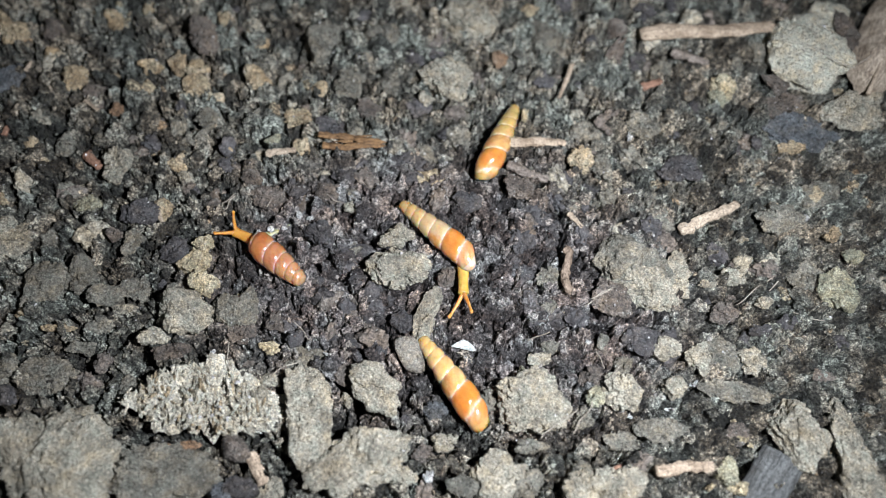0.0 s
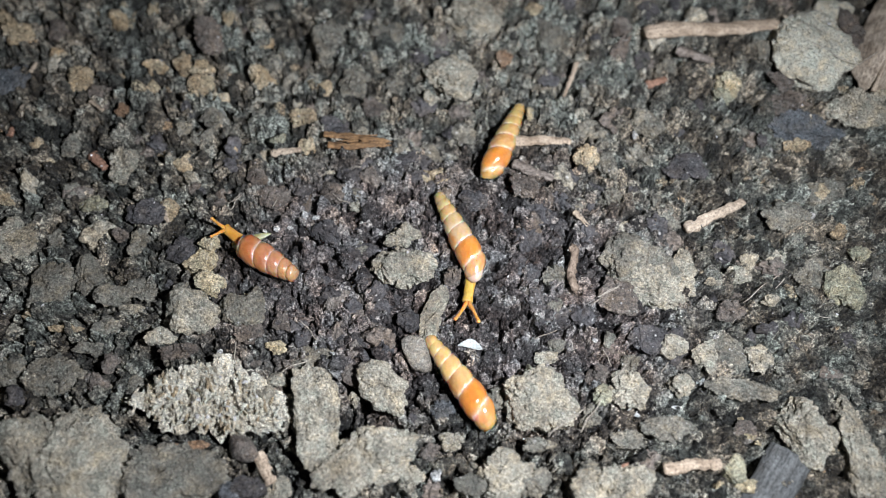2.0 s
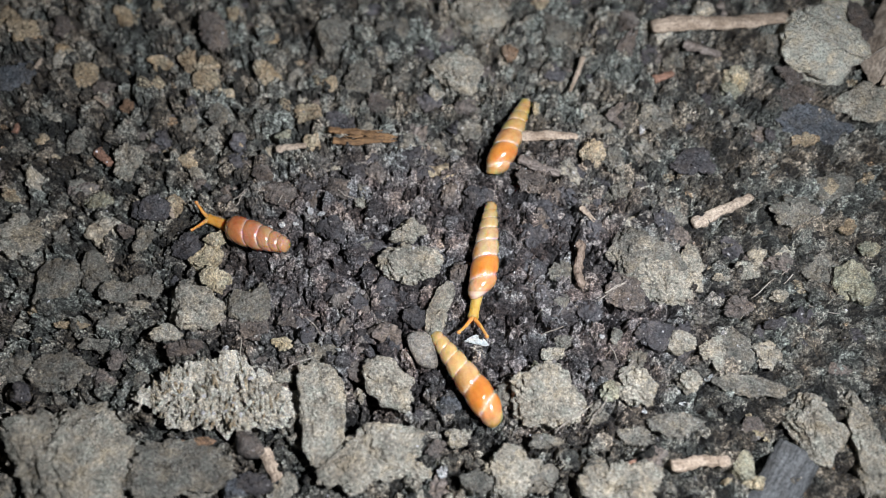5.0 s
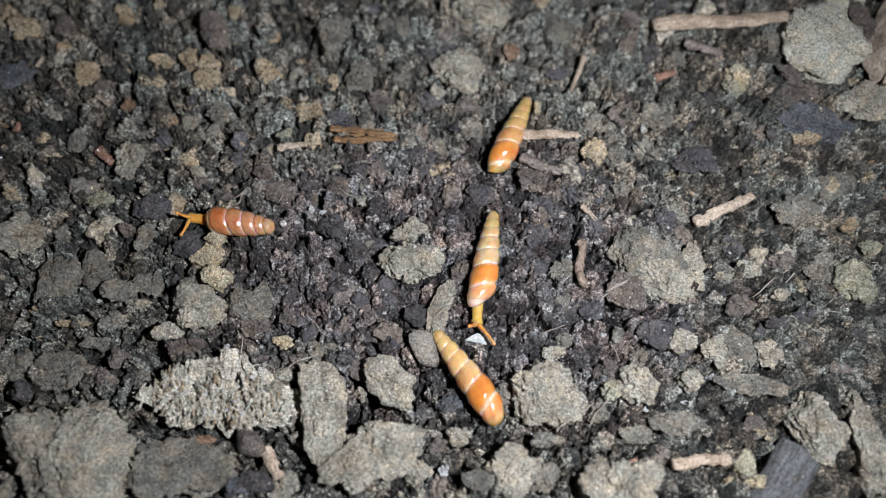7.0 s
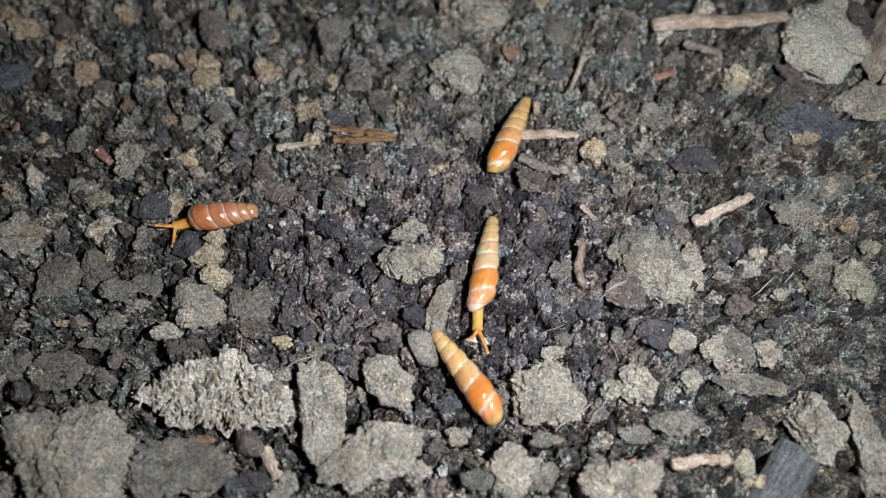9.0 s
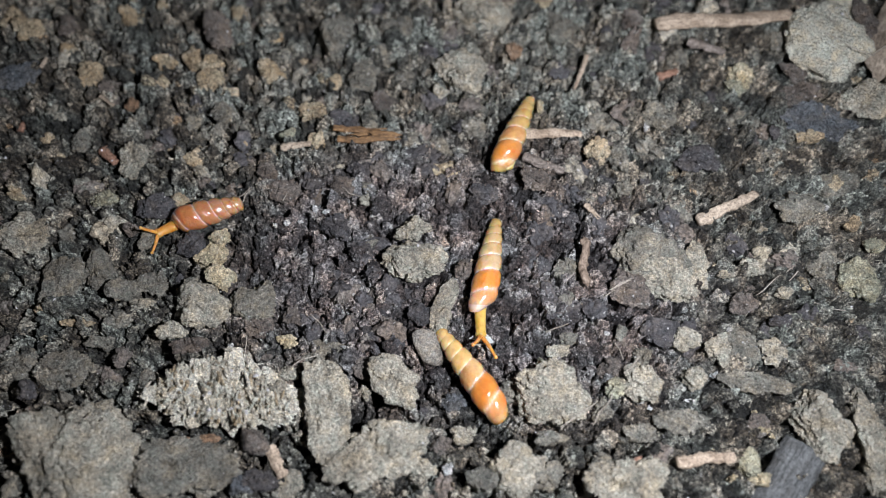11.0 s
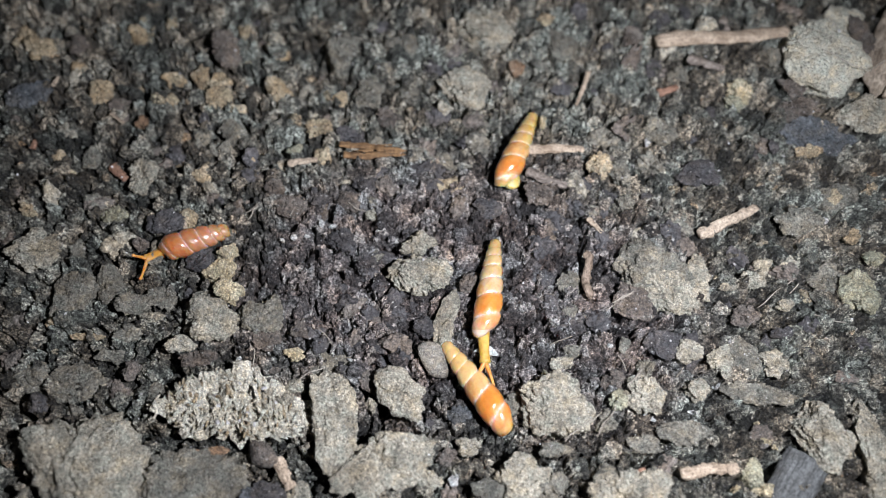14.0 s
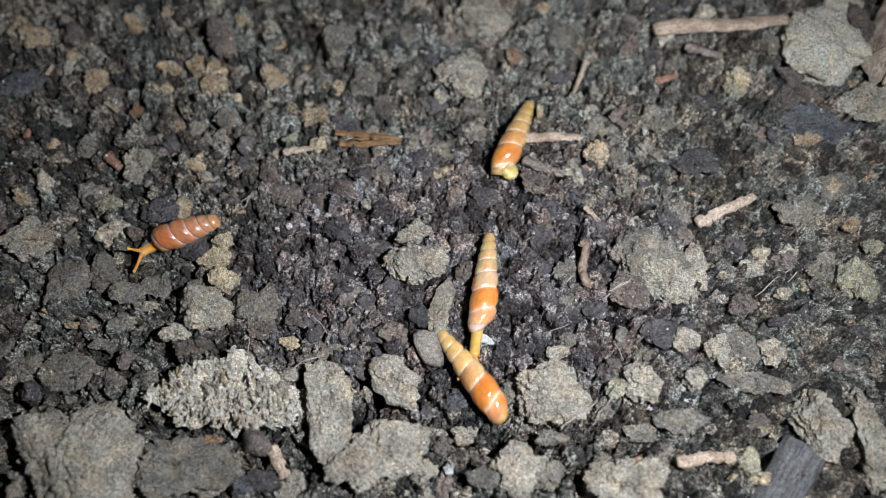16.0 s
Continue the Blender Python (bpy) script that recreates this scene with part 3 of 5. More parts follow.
def clod(kind, x, y, wide, deep, tall, turn):
    """A lump of soil pressed a little into the ground; sizes in millimetres."""
    r = np.random.default_rng(int(abs(x * 71 + y * 131 + wide * 17)) + 5)
    level = 6 if wide * deep > 42 and y < 24 else 5 if wide * deep > 6 else 4
    p, tri = lump(level, r, 13, 10.0, 0.18, 0.6, 0.02)
    p = p * np.array([wide / 2, deep / 2, tall * 0.9]) / 1.05
    if wide * deep > 12:
        p[:, 2] = np.where(p[:, 2] > 0, 0.85 * tall * np.tanh(p[:, 2] / (0.85 * tall)), p[:, 2])
    p = crumbly(p, int(r.integers(1, 999)), (0.42 + 0.03 * min(wide, deep, 8)) * (0.55 if kind == "chalk" else 1))
    sizeword = "large" if wide * deep > 80 else "small" if wide * deep < 12 else ""
    label = " ".join(f"{sizeword} {SAY[kind]} crumbly clod of soil lying on dark earth".split())
    return settle("soil_clod", p, tri, SOIL[kind], x, y, ground_at(x, y) * 0.85 + 0.75 + tall * 0.3, turn, label, "soil clod", "clods on the soil")


def rough(kind, x, y, wide, deep, tall, turn):
    """A crust of matted splinters, with glassy crystals on a large one."""
    r = np.random.default_rng(int(abs(x * 71 + y * 131)) + 9)
    p, tri = lump(6, r, 16, 8.0, 0.2, 0.4, 0.05)
    p = p * np.array([wide / 2, deep / 2, tall * 0.8]) / 0.92
    p[:, 2] = np.where(p[:, 2] > 0, 0.55 * tall * np.tanh(p[:, 2] / (0.55 * tall)), p[:, 2])
    lobe = cells(p * np.array([1, 1, 0.3]), 3.6, 61)
    p[:, 2] += np.where(p[:, 2] > 0, 1.5 * (0.55 - lobe) * min(1, wide / 12), 0)
    p[:, :2] *= (1.05 + 0.14 * value_noise(p, 3.0, 63) + 0.08 * value_noise(p, 1.2, 64))[:, None]
    p = crumbly(p, 51, 0.9)
    u, v = p[:, 0] * 0.5 - p[:, 1] * 0.87, p[:, 1] * 0.5 + p[:, 0] * 0.87
    slant = np.stack([u / 2.4, v, p[:, 2] * 0.4], 1)
    splinter = np.abs(value_noise(slant, 0.8, 41)) * 0.9 + np.abs(value_noise(slant, 0.36, 43)) * 0.6
    p[:, 2] -= np.where(p[:, 2] > 0, 1.0, 0.2) * (splinter + 0.7 * cells(slant, 1.1, 47) - 0.9)
    crust = settle("soil_crust", p, tri, SOIL[kind], x, y, tall * 0.28, turn, f"{SAY[kind]} ragged crust of matted splinters and dried soil", "soil crust")
    if wide < 12:
        return crust
    shapes = []
    for n in range(5):
        q, f = lump(2, r, 10, 6.0, 0.25, 0.6, 0.08)
        shapes.append(mesh_from("sliver", q * np.array([1.15, 0.24, 0.22]) * MM, f, SOIL[("straw", "pale", "straw", "chalk", "ochre")[n]], False))
    q, f = lump(2, r, 9, 12.0, 0.05, 0.6, 0.02)
    glassy = mesh_from("crystal", q * MM, f, GRIT, False)
    up = p[p[:, 2] > 0.3 * tall]
    for n in range(290):
        at = up[int(r.integers(0, len(up)))]
        ob = child("sliver", shapes[int(r.integers(0, 5))], crust)
        k = r.uniform(0.5, 1.15)
        ob.matrix_basis = pose(at[0] * MM, at[1] * MM, (at[2] + 0.1) * MM, r.uniform(-30, 30), r.uniform(5, 50), 115 + r.normal(0, 26)) @ Matrix.Diagonal((k, k, k, 1))
    for n in range(14):
        at = up[int(r.integers(0, len(up)))]
        if at[0] < -0.2 * wide:
            continue
        k = r.uniform(0.14, 0.3)
        child("crystal", glassy, crust, "glassy whitish crystal").matrix_basis = pose(at[0] * MM, at[1] * MM, (at[2] + 0.35) * MM, *r.uniform(-40, 40, 3)) @ Matrix.Diagonal((k * 1.3, k, k * 0.8, 1))
    return crust


def pebble(kind, x, y, wide, deep, tall, turn):
    """A smooth worn stone."""
    r = np.random.default_rng(int(abs(x * 71 + y * 131)) + 13)
    p, tri = lump(4, r, 12, 5.0, 0.03, 0.8, 0.008)
    p = p * np.array([wide / 2, deep / 2, tall * 0.8]) / 0.9
    return settle("pebble", p, tri, SOIL[kind], x, y, ground_at(x, y) * 0.7 + 0.5 + tall * 0.3, turn, f"smooth {SAY[kind]} pebble lying on the soil", "pebble")


STICKWORD = {"tan": "tan peeled", "bark": "pale weathered", "greybark": "grey-brown", "redbark": "reddish-brown"}


def stick(kind, ax, ay, bx, by, thick):
    """A bit of twig lying on the soil, from end to end, with knots and broken ends."""
    r = np.random.default_rng(int(abs(ax * 91 + by * 57)) + 3)
    length = math.hypot(bx - ax, by - ay)
    s = np.linspace(-length / 2, length / 2, 34)
    bend = (0.05 if length < 15 else 0.015) * length * value_noise(np.stack([s / length * 3, s * 0, s * 0], 1), 1.0, int(r.integers(1, 999)))
    lift = (0.02 if length < 15 else 0.008) * length * value_noise(np.stack([s / length * 2, s * 0 + 4, s * 0], 1), 1.0, int(r.integers(1, 999)))
    path = np.stack([s, bend, lift], 1)
    rad = thick / 2 * (1 + 0.16 * value_noise(np.stack([s / thick * 0.5, s * 0, s * 0], 1), 1.0, int(r.integers(1, 999))))
    rad[0], rad[-1] = 0.05 * thick, 0.05 * thick
    rad[1], rad[-2] = rad[1] * 0.75, rad[-2] * 0.7
    path[0], path[-1] = path[1] + 0.02 * (path[0] - path[1]), path[-2] + 0.02 * (path[-1] - path[-2])
    rad *= np.linspace(1.2, 0.8, 34)
    p, q = tube(path, rad, 16, 0.6, r, 0.3)
    x, y = (ax + bx) / 2, (ay + by) / 2
    z = max(ground_at(ax + k * (bx - ax), ay + k * (by - ay)) for k in (0.08, 0.3, 0.5, 0.7, 0.92)) + 0.4 + thick * 0.3
    return settle("twig", p, q, WOOD[kind], x, y, z, math.degrees(math.atan2(by - ay, bx - ax)), f"short {STICKWORD[kind]} piece of twig lying on soil", "twig", "twigs on the soil")


def fibre(ax, ay, bx, by):
    """A hair-thin rootlet or straw."""
    r = np.random.default_rng(int(abs(ax * 91 + by * 57)) + 3)
    length = math.hypot(bx - ax, by - ay)
    s = np.linspace(-length / 2, length / 2, 18)
    wave = 0.08 * length * value_noise(np.stack([s / length * 2.5, s * 0, s * 0], 1), 1.0, int(r.integers(1, 999)))
    p, q = tube(np.stack([s, wave, 0.25 * np.abs(wave)], 1), np.full(18, 0.07), 6)
    x, y = (ax + bx) / 2, (ay + by) / 2
    z = max(top_at(ax + k * (bx - ax), ay + k * (by - ay)) for k in (0.1, 0.3, 0.5, 0.7, 0.9)) + 0.1
    return settle("rootlet", p, q, WOOD["fibre"], x, y, z, math.degrees(math.atan2(by - ay, bx - ax)), "hair-thin pale rootlet lying on soil", "rootlet")


clod("pale", -47.4, -30.8, 12.5, 14.2, 6.0, 8)
rough("straw", -29.0, -22.9, 17.9, 8.7, 5.2, -6)
clod("pale", -16.0, -24.8, 6.6, 13.1, 3.0, 12)
clod("pale", -8.9, -29.9, 12.4, 8.0, 3.6, 35)
clod("grey", -34.5, -31.7, 13.8, 7.9, 2.4, 0)
clod("pale", -6.6, -20.7, 7.6, 4.7, 2.3, -38)
clod("pale", -3.2, -32.0, 3.6, 3.1, 1.6, 0)
clod("pale", 2.3, -27.4, 3.7, 3.2, 1.6, 0)
clod("pale", 13.4, -23.2, 10.5, 7.5, 3.8, -8)
pebble("stone", -2.4, -15.6, 4.6, 3.2, 2.0, -35)
leaning_clod = clod("pale", -0.5, -10.0, 3.2, 8.5, 1.6, -18)
clod("pale", -3.8, -2.6, 8.2, 5.6, 3.6, 0)
clod("pale", -5.0, 2.6, 4.9, 3.9, 2.0, 15)
clod("pale", 26.4, -21.0, 4.7, 6.4, 3.2, 0)
clod("pale", 33.3, -20.2, 3.2, 3.5, 1.9, 0)
clod("grey", 27.6, -1.0, 6.1, 8.1, 2.4, -15)
clod("pale", 31.5, -5.5, 10.2, 6.7, 3.0, -28)
clod("grey", 30.0, -3.0, 7.9, 7.0, 2.8, 0)
clod("pale", 35.8, -3.9, 4.1, 8.3, 2.0, 0)
clod("brown", 25.9, -7.4, 6.4, 5.9, 2.1, 0)
clod("pale", 44.4, -3.4, 3.8, 3.2, 1.6, 0)
clod("pale", 40.4, -4.8, 2.4, 1.4, 0.7, 5)
clod("olive", 58.3, -6.5, 4.7, 5.7, 2.6, 0)
clod("grey", 56.0, -3.4, 5.9, 4.6, 1.8, 0)
clod("pale", 48.2, -26.2, 7.0, 8.6, 4.6, 0)
clod("pale", 55.2, -29.6, 5.7, 14.8, 4.6, 4)
clod("pale", 22.2, -34.1, 9.2, 8.0, 3.9, 10)
clod("pale", 9.1, -32.9, 6.9, 6.1, 2.7, -20)
clod("grey", 40.1, -15.6, 6.2, 4.8, 1.7, -5)
clod("pale", 45.0, -15.9, 4.3, 4.0, 1.4, 0)
clod("grey", 40.9, -20.7, 8.4, 3.8, 1.3, -10)
clod("olive", 38.5, -31.3, 3.5, 4.3, 1.7, 0)
clod("pale", -34.2, -10.3, 7.9, 5.6, 2.8, -12)
clod("pale", -37.4, -13.5, 3.6, 2.6, 1.3, 0)
clod("pale", -61.5, 1.1, 7.7, 6.1, 3.0, 15)
clod("grey", -55.9, -5.7, 5.3, 8.9, 2.4, -10)
clod("grey", -50.6, -4.1, 5.2, 5.8, 2.3, 0)
clod("pale", -48.8, 14.5, 4.6, 6.6, 2.5, -10)
clod("pale", 1.8, 30.9, 8.2, 6.0, 3.0, -20)
clod("grey", -18.7, 38.0, 5.3, 7.0, 2.7, 0)
clod("pale", 6.0, 43.7, 10.7, 8.0, 3.2, 0)
clod("chalk", 60.6, 37.0, 13.0, 14.0, 5.2, 25)
clod("chalk", 67.8, 43.7, 6.8, 7.5, 3.4, 0)
clod("brown", 69.1, 39.2, 4.4, 8.5, 2.2, 0)
clod("pale", 68.5, 25.3, 9.6, 7.5, 3.4, 0)
clod("slate", 59.5, 20.7, 10.9, 7.0, 2.1, -10)
clod("ochre", -58.5, 31.0, 3.7, 5.2, 2.2, 0)
clod("ochre", -69.5, 38.5, 4.0, 5.1, 2.4, 0)
clod("ochre", -73.0, 41.9, 4.4, 4.5, 2.7, 0)
clod("ochre", -42.4, 34.4, 3.4, 4.8, 2.0, 0)
clod("ochre", -38.9, 29.8, 4.3, 3.3, 2.0, 10)
clod("ochre", -29.1, 31.6, 4.7, 4.7, 2.8, 0)
clod("rust", -50.3, 24.8, 2.4, 2.8, 1.4, 0)
clod("ochre", -53.8, 42.7, 4.4, 2.7, 1.6, -40)
clod("ochre", -46.4, 33.7, 3.9, 2.5, 1.5, 0)
clod("ochre", -38.6, 33.2, 3.7, 2.5, 1.5, 0)
clod("brown", -63.7, 40.0, 3.8, 4.4, 2.3, 0)
clod("brown", -38.2, 39.0, 5.0, 6.7, 2.5, 0)
clod("ochre", -35.8, 43.7, 2.3, 2.4, 1.4, 0)
clod("yellow", -34.4, -2.3, 4.4, 3.5, 2.1, 0)
clod("yellow", -33.4, 1.2, 3.8, 3.1, 1.8, -20)
clod("yellow", -32.1, -5.7, 3.6, 4.1, 2.1, 0)
clod("ochre", -40.6, 8.0, 2.6, 4.4, 1.5, -10)
clod("ochre", -64.5, 7.9, 2.4, 2.5, 1.4, 0)
clod("ochre", -21.6, 23.1, 5.1, 3.4, 1.7, 10)
clod("brown", -10.2, 25.9, 4.2, 3.4, 1.7, 0)
clod("dark", -16.0, 22.0, 5.6, 4.2, 1.7, 0)
clod("rust", 11.3, 35.6, 2.5, 3.0, 1.5, 0)
clod("ochre", 23.0, 15.5, 4.6, 4.6, 3.4, 10)
clod("grey", 26.6, 14.2, 3.4, 4.2, 2.0, 0)
clod("yellow", 47.4, 29.3, 4.2, 4.9, 2.1, 0)
clod("brown", 57.7, 27.5, 5.5, 4.4, 2.2, 0)
clod("ochre", 59.8, 3.0, 2.2, 2.4, 1.3, 0)
clod("grey", 17.6, -4.1, 3.4, 4.0, 1.7, 0)
pebble("brown", -24.9, -28.4, 4.3, 2.6, 2.4, -15)
clod("brown", -46.1, -19.9, 3.1, 3.1, 1.5, 0)
clod("grey", 26.7, 9.2, 3.6, 4.4, 1.8, 0)
clod("dark", -16.3, 3.0, 5.0, 4.4, 2.2, 0)
clod("dark", 5.7, 8.7, 5.1, 3.8, 1.9, 0)
clod("dark", 29.2, -13.3, 4.9, 3.7, 1.8, 0)
clod("dark", 33.3, -14.9, 3.9, 4.8, 1.9, 0)
clod("grey", 23.3, -21.3, 2.0, 2.1, 1.2, 0)
clod("grey", -17.3, -17.4, 6.9, 5.4, 1.6, 0)
clod("grey", -46.3, -7.4, 5.6, 3.7, 1.5, 0)
clod("brown", -27.3, 12.0, 3.1, 2.9, 1.5, 0)
clod("dark", -3.9, -10.8, 4.0, 3.7, 1.9, 0)
clod("grey", 52.8, 5.5, 7.6, 4.8, 1.6, 0)
clod("grey", 55.5, 36.3, 3.4, 4.7, 1.7, 0)
clod("grey", -41.6, -20.1, 6.1, 4.6, 1.6, 0)
clod("grey", -51.1, -18.6, 8.5, 5.5, 1.6, 10)
clod("grey", -26.3, -9.5, 6.4, 5.8, 2.0, 0)
clod("dark", -37.6, -0.3, 5.0, 4.1, 1.6, 0)
clod("grey", -43.8, 1.6, 3.3, 4.2, 1.3, 0)
clod("dark", -43.7, 6.3, 5.1, 4.7, 1.9, 0)
clod("brown", 13.5, 10.2, 5.2, 4.2, 1.9, 0)
clod("brown", 2.6, -3.8, 2.8, 3.7, 1.8, 0)
clod("grey", -8.1, 40.0, 5.7, 4.3, 1.7, 0)
clod("grey", -13.4, 31.0, 5.6, 5.1, 2.1, 0)
clod("grey", 19.8, 41.2, 5.8, 5.3, 2.1, 0)
clod("grey", 33.0, 22.1, 5.4, 4.9, 1.9, 0)
clod("dark", 39.1, 14.2, 6.1, 4.6, 1.8, 0)
clod("grey", 60.1, 10.2, 6.9, 4.9, 1.5, 0)
clod("grey", 31.0, -25.8, 6.0, 3.6, 1.1, 0)
clod("grey", 12.7, -33.0, 5.1, 3.4, 1.3, 0)
clod("grey", 4.0, -33.0, 4.3, 3.0, 1.0, 0)
clod("white", 0.3, -31.7, 1.8, 1.7, 1.4, 0)
clod("white", 36.3, -19.6, 1.2, 1.4, 1.0, 0)
clod("white", 31.7, 20.7, 0.9, 1.5, 0.7, 0)
# two white lumps that stand in for wet glints behind the small snail
clod("white", -19.7, 6.3, 1.5, 1.7, 0.8, 0)
clod("white", -21.6, 3.6, 0.9, 0.6, 0.3, 0)
clod("straw", 37.2, 39.7, 3.8, 4.3, 2.3, 0)
clod("brown", 31.6, 41.4, 3.5, 3.6, 2.1, 40)
clod("white", -45.9, -29.0, 1.2, 0.7, 0.3, 0)
clod("white", -30.0, -15.1, 0.9, 0.8, 0.3, 0)
clod("white", 32.3, -23.4, 1.8, 0.7, 0.3, 0)
clod("white", 48.6, -23.7, 1.2, 0.6, 0.2, 20)
clod("straw", 40.4, -33.7, 1.4, 1.8, 0.7, 0)
clod("brown", 41.7, -26.6, 3.7, 2.9, 1.2, 0)
clod("brown", -24.8, 9.2, 4.8, 3.8, 1.5, 0)
clod("brown", -26.2, -12.5, 4.7, 3.2, 1.3, 0)
clod("yellow", -22.2, -14.5, 2.8, 1.9, 0.8, 0)
clod("rust", -32.0, -28.7, 5.1, 1.7, 0.5, 0)
clod("dark", -23.4, -33.7, 3.6, 3.1, 1.2, 0)
clod("pale", -20.4, -34.4, 3.6, 4.0, 1.4, 0)
clod("grey", -58.1, -18.2, 5.4, 3.9, 1.2, 0)
clod("slate", -69.3, 29.8, 8.3, 4.8, 1.9, 35)
clod("pale", -10.9, -22.0, 2.3, 2.2, 1.1, 0)
clod("grey", 24.9, -27.3, 4.4, 2.9, 1.1, 0)
pebble("olive", -24.6, 18.6, 2.4, 1.5, 1.2, 10)
clod("yellow", -27.4, -7.0, 1.9, 1.9, 1.2, 0)
clod("yellow", -26.4, -8.4, 1.4, 1.7, 1.0, 0)
clod("grey", -29.4, -8.7, 3.2, 3.6, 1.8, 0)
clod("grey", 27.4, -3.5, 4.9, 5.4, 2.0, 0)
clod("brown", -15.6, 10.1, 3.8, 3.4, 1.6, 0)
clod("pale", -12.1, 8.3, 2.6, 2.2, 1.0, 0)
clod("grey", 9.2, -21.5, 4.2, 3.5, 1.6, 0)
clod("olive", 13.2, -18.4, 2.3, 1.7, 1.0, 0)
clod("pale", 5.1, -21.5, 2.7, 3.1, 1.3, 0)
clod("slate", 0.9, -23.4, 3.2, 3.2, 1.6, 0)
clod("grey", -16.8, -21.5, 2.6, 3.1, 1.2, 0)
clod("brown", -10.9, -18.4, 3.5, 3.2, 1.6, 0)
clod("pale", 32.3, -15.3, 3.9, 3.1, 1.6, 0)
clod("pale", 37.6, -15.7, 4.3, 5.7, 1.7, 0)
clod("grey", 26.7, -16.9, 3.1, 2.9, 1.6, 0)
clod("slate", -26.2, -33.8, 3.2, 2.8, 1.8, 0)
clod("pale", -30.8, -34.2, 3.6, 2.8, 1.6, 0)
clod("brown", 56.4, 29.8, 4.6, 3.0, 1.2, -20)
clod("grey", -35.7, 23.1, 4.2, 3.9, 1.6, 0)
clod("grey", -40.4, 21.5, 3.6, 3.7, 1.5, 0)
clod("grey", -57.6, 18.3, 3.2, 3.6, 1.6, 0)
clod("brown", -35.0, -15.4, 4.8, 2.3, 1.6, 0)
# tiny white lumps: bits of grit, and glints given solid white shape
clod("white", -25.5, 3.3, 0.8, 0.7, 0.5, 0)
clod("white", -23.7, 3.4, 0.8, 0.6, 0.5, 0)
clod("white", -18.3, 5.9, 1.0, 0.8, 0.5, 0)
clod("white", -16.2, 4.5, 0.7, 1.0, 0.5, 0)
clod("white", -16.6, 4.0, 0.6, 0.9, 0.5, 0)
clod("white", 26.0, -23.4, 1.5, 0.7, 0.5, 0)
clod("white", 26.9, -23.8, 0.8, 0.6, 0.5, 0)
clod("white", 47.5, -28.8, 1.0, 0.7, 0.5, 0)
clod("white", 48.5, -28.6, 0.7, 0.9, 0.5, 0)
clod("white", 50.6, -26.8, 0.7, 0.9, 0.5, 0)
clod("white", -24.8, -19.5, 0.8, 0.9, 0.5, 0)
clod("white", 43.3, -15.3, 0.6, 0.7, 0.5, 0)
clod("white", 4.7, -21.4, 0.6, 0.6, 0.5, 0)
clod("white", 5.5, -20.2, 0.7, 0.7, 0.5, 0)
clod("white", 14.3, -13.6, 0.6, 0.6, 0.5, 0)
clod("white", 21.9, -14.0, 1.1, 0.8, 0.5, 0)
clod("white", 39.2, -13.1, 0.7, 0.6, 0.5, 0)
clod("white", 56.9, 6.0, 1.0, 0.7, 0.5, 0)
clod("white", -5.1, -3.2, 0.6, 0.6, 0.5, 0)
clod("ochre", 41.2, -24.3, 0.8, 0.8, 0.8, 0)
clod("yellow", 41.9, -26.8, 1.9, 1.3, 0.9, 0)
clod("yellow", 42.4, -27.8, 1.3, 1.0, 0.8, 0)
clod("yellow", 41.5, -16.6, 1.9, 1.6, 0.9, 0)
clod("ochre", -57.5, -9.8, 1.6, 1.2, 0.9, 0)
clod("ochre", -56.5, -10.0, 1.1, 1.0, 0.8, 0)
clod("rust", 13.2, 10.9, 0.7, 1.0, 0.7, 0)
clod("yellow", 39.2, -33.5, 2.2, 1.5, 1.1, 0)
clod("yellow", 36.1, -33.1, 1.4, 1.3, 0.9, 0)
clod("pale", 46.5, 2.6, 1.7, 1.5, 0.9, 0)
clod("pale", 52.2, 8.3, 2.6, 2.4, 1.1, 0)
clod("pale", 48.2, -7.7, 2.4, 1.6, 0.9, 0)
clod("olive", 61.5, -0.7, 3.3, 2.4, 1.2, 0)
clod("brown", 41.8, -9.5, 4.8, 3.1, 1.4, 0)
clod("ochre", 58.4, 9.7, 3.4, 2.6, 1.1, 0)
clod("brown", 55.2, 26.3, 4.2, 4.9, 1.6, 0)
clod("olive", 46.3, 27.0, 2.7, 3.8, 1.2, 0)
clod("pale", 46.5, 22.7, 1.6, 1.7, 1.1, 0)
clod("grey", 38.5, 33.9, 3.2, 3.5, 1.2, 0)
clod("ochre", 56.3, 17.9, 3.9, 2.1, 1.0, 0)
clod("brown", -46.4, 2.6, 2.5, 2.4, 1.2, 0)
clod("grey", -44.1, 1.2, 2.2, 3.7, 1.2, 0)
clod("olive", -51.7, 8.3, 3.8, 2.5, 1.1, 0)
clod("grey", -36.3, -6.5, 4.8, 4.0, 1.4, 0)
clod("grey", -42.0, -6.0, 4.0, 3.2, 1.3, 0)
clod("pale", -43.2, -8.9, 3.2, 1.7, 0.9, 0)
clod("ochre", -52.5, -11.8, 4.7, 1.2, 0.8, 0)
clod("grey", -47.6, -14.8, 3.9, 2.0, 1.0, 0)
clod("brown", -44.3, -17.2, 2.6, 2.9, 1.4, 0)
clod("pale", -21.5, -19.2, 2.6, 1.9, 1.2, 0)
clod("pale", -23.2, -21.5, 3.0, 2.3, 1.3, 0)
clod("pale", -5.9, -31.7, 2.9, 1.8, 1.2, 0)
clod("grey", -11.2, -33.8, 2.9, 2.1, 1.2, 0)
clod("pale", 11.0, -32.1, 4.3, 2.8, 1.5, 0)
clod("grey", 19.7, -30.7, 2.2, 2.4, 1.6, 0)
clod("pale", 15.3, -16.0, 3.1, 1.9, 1.0, 0)
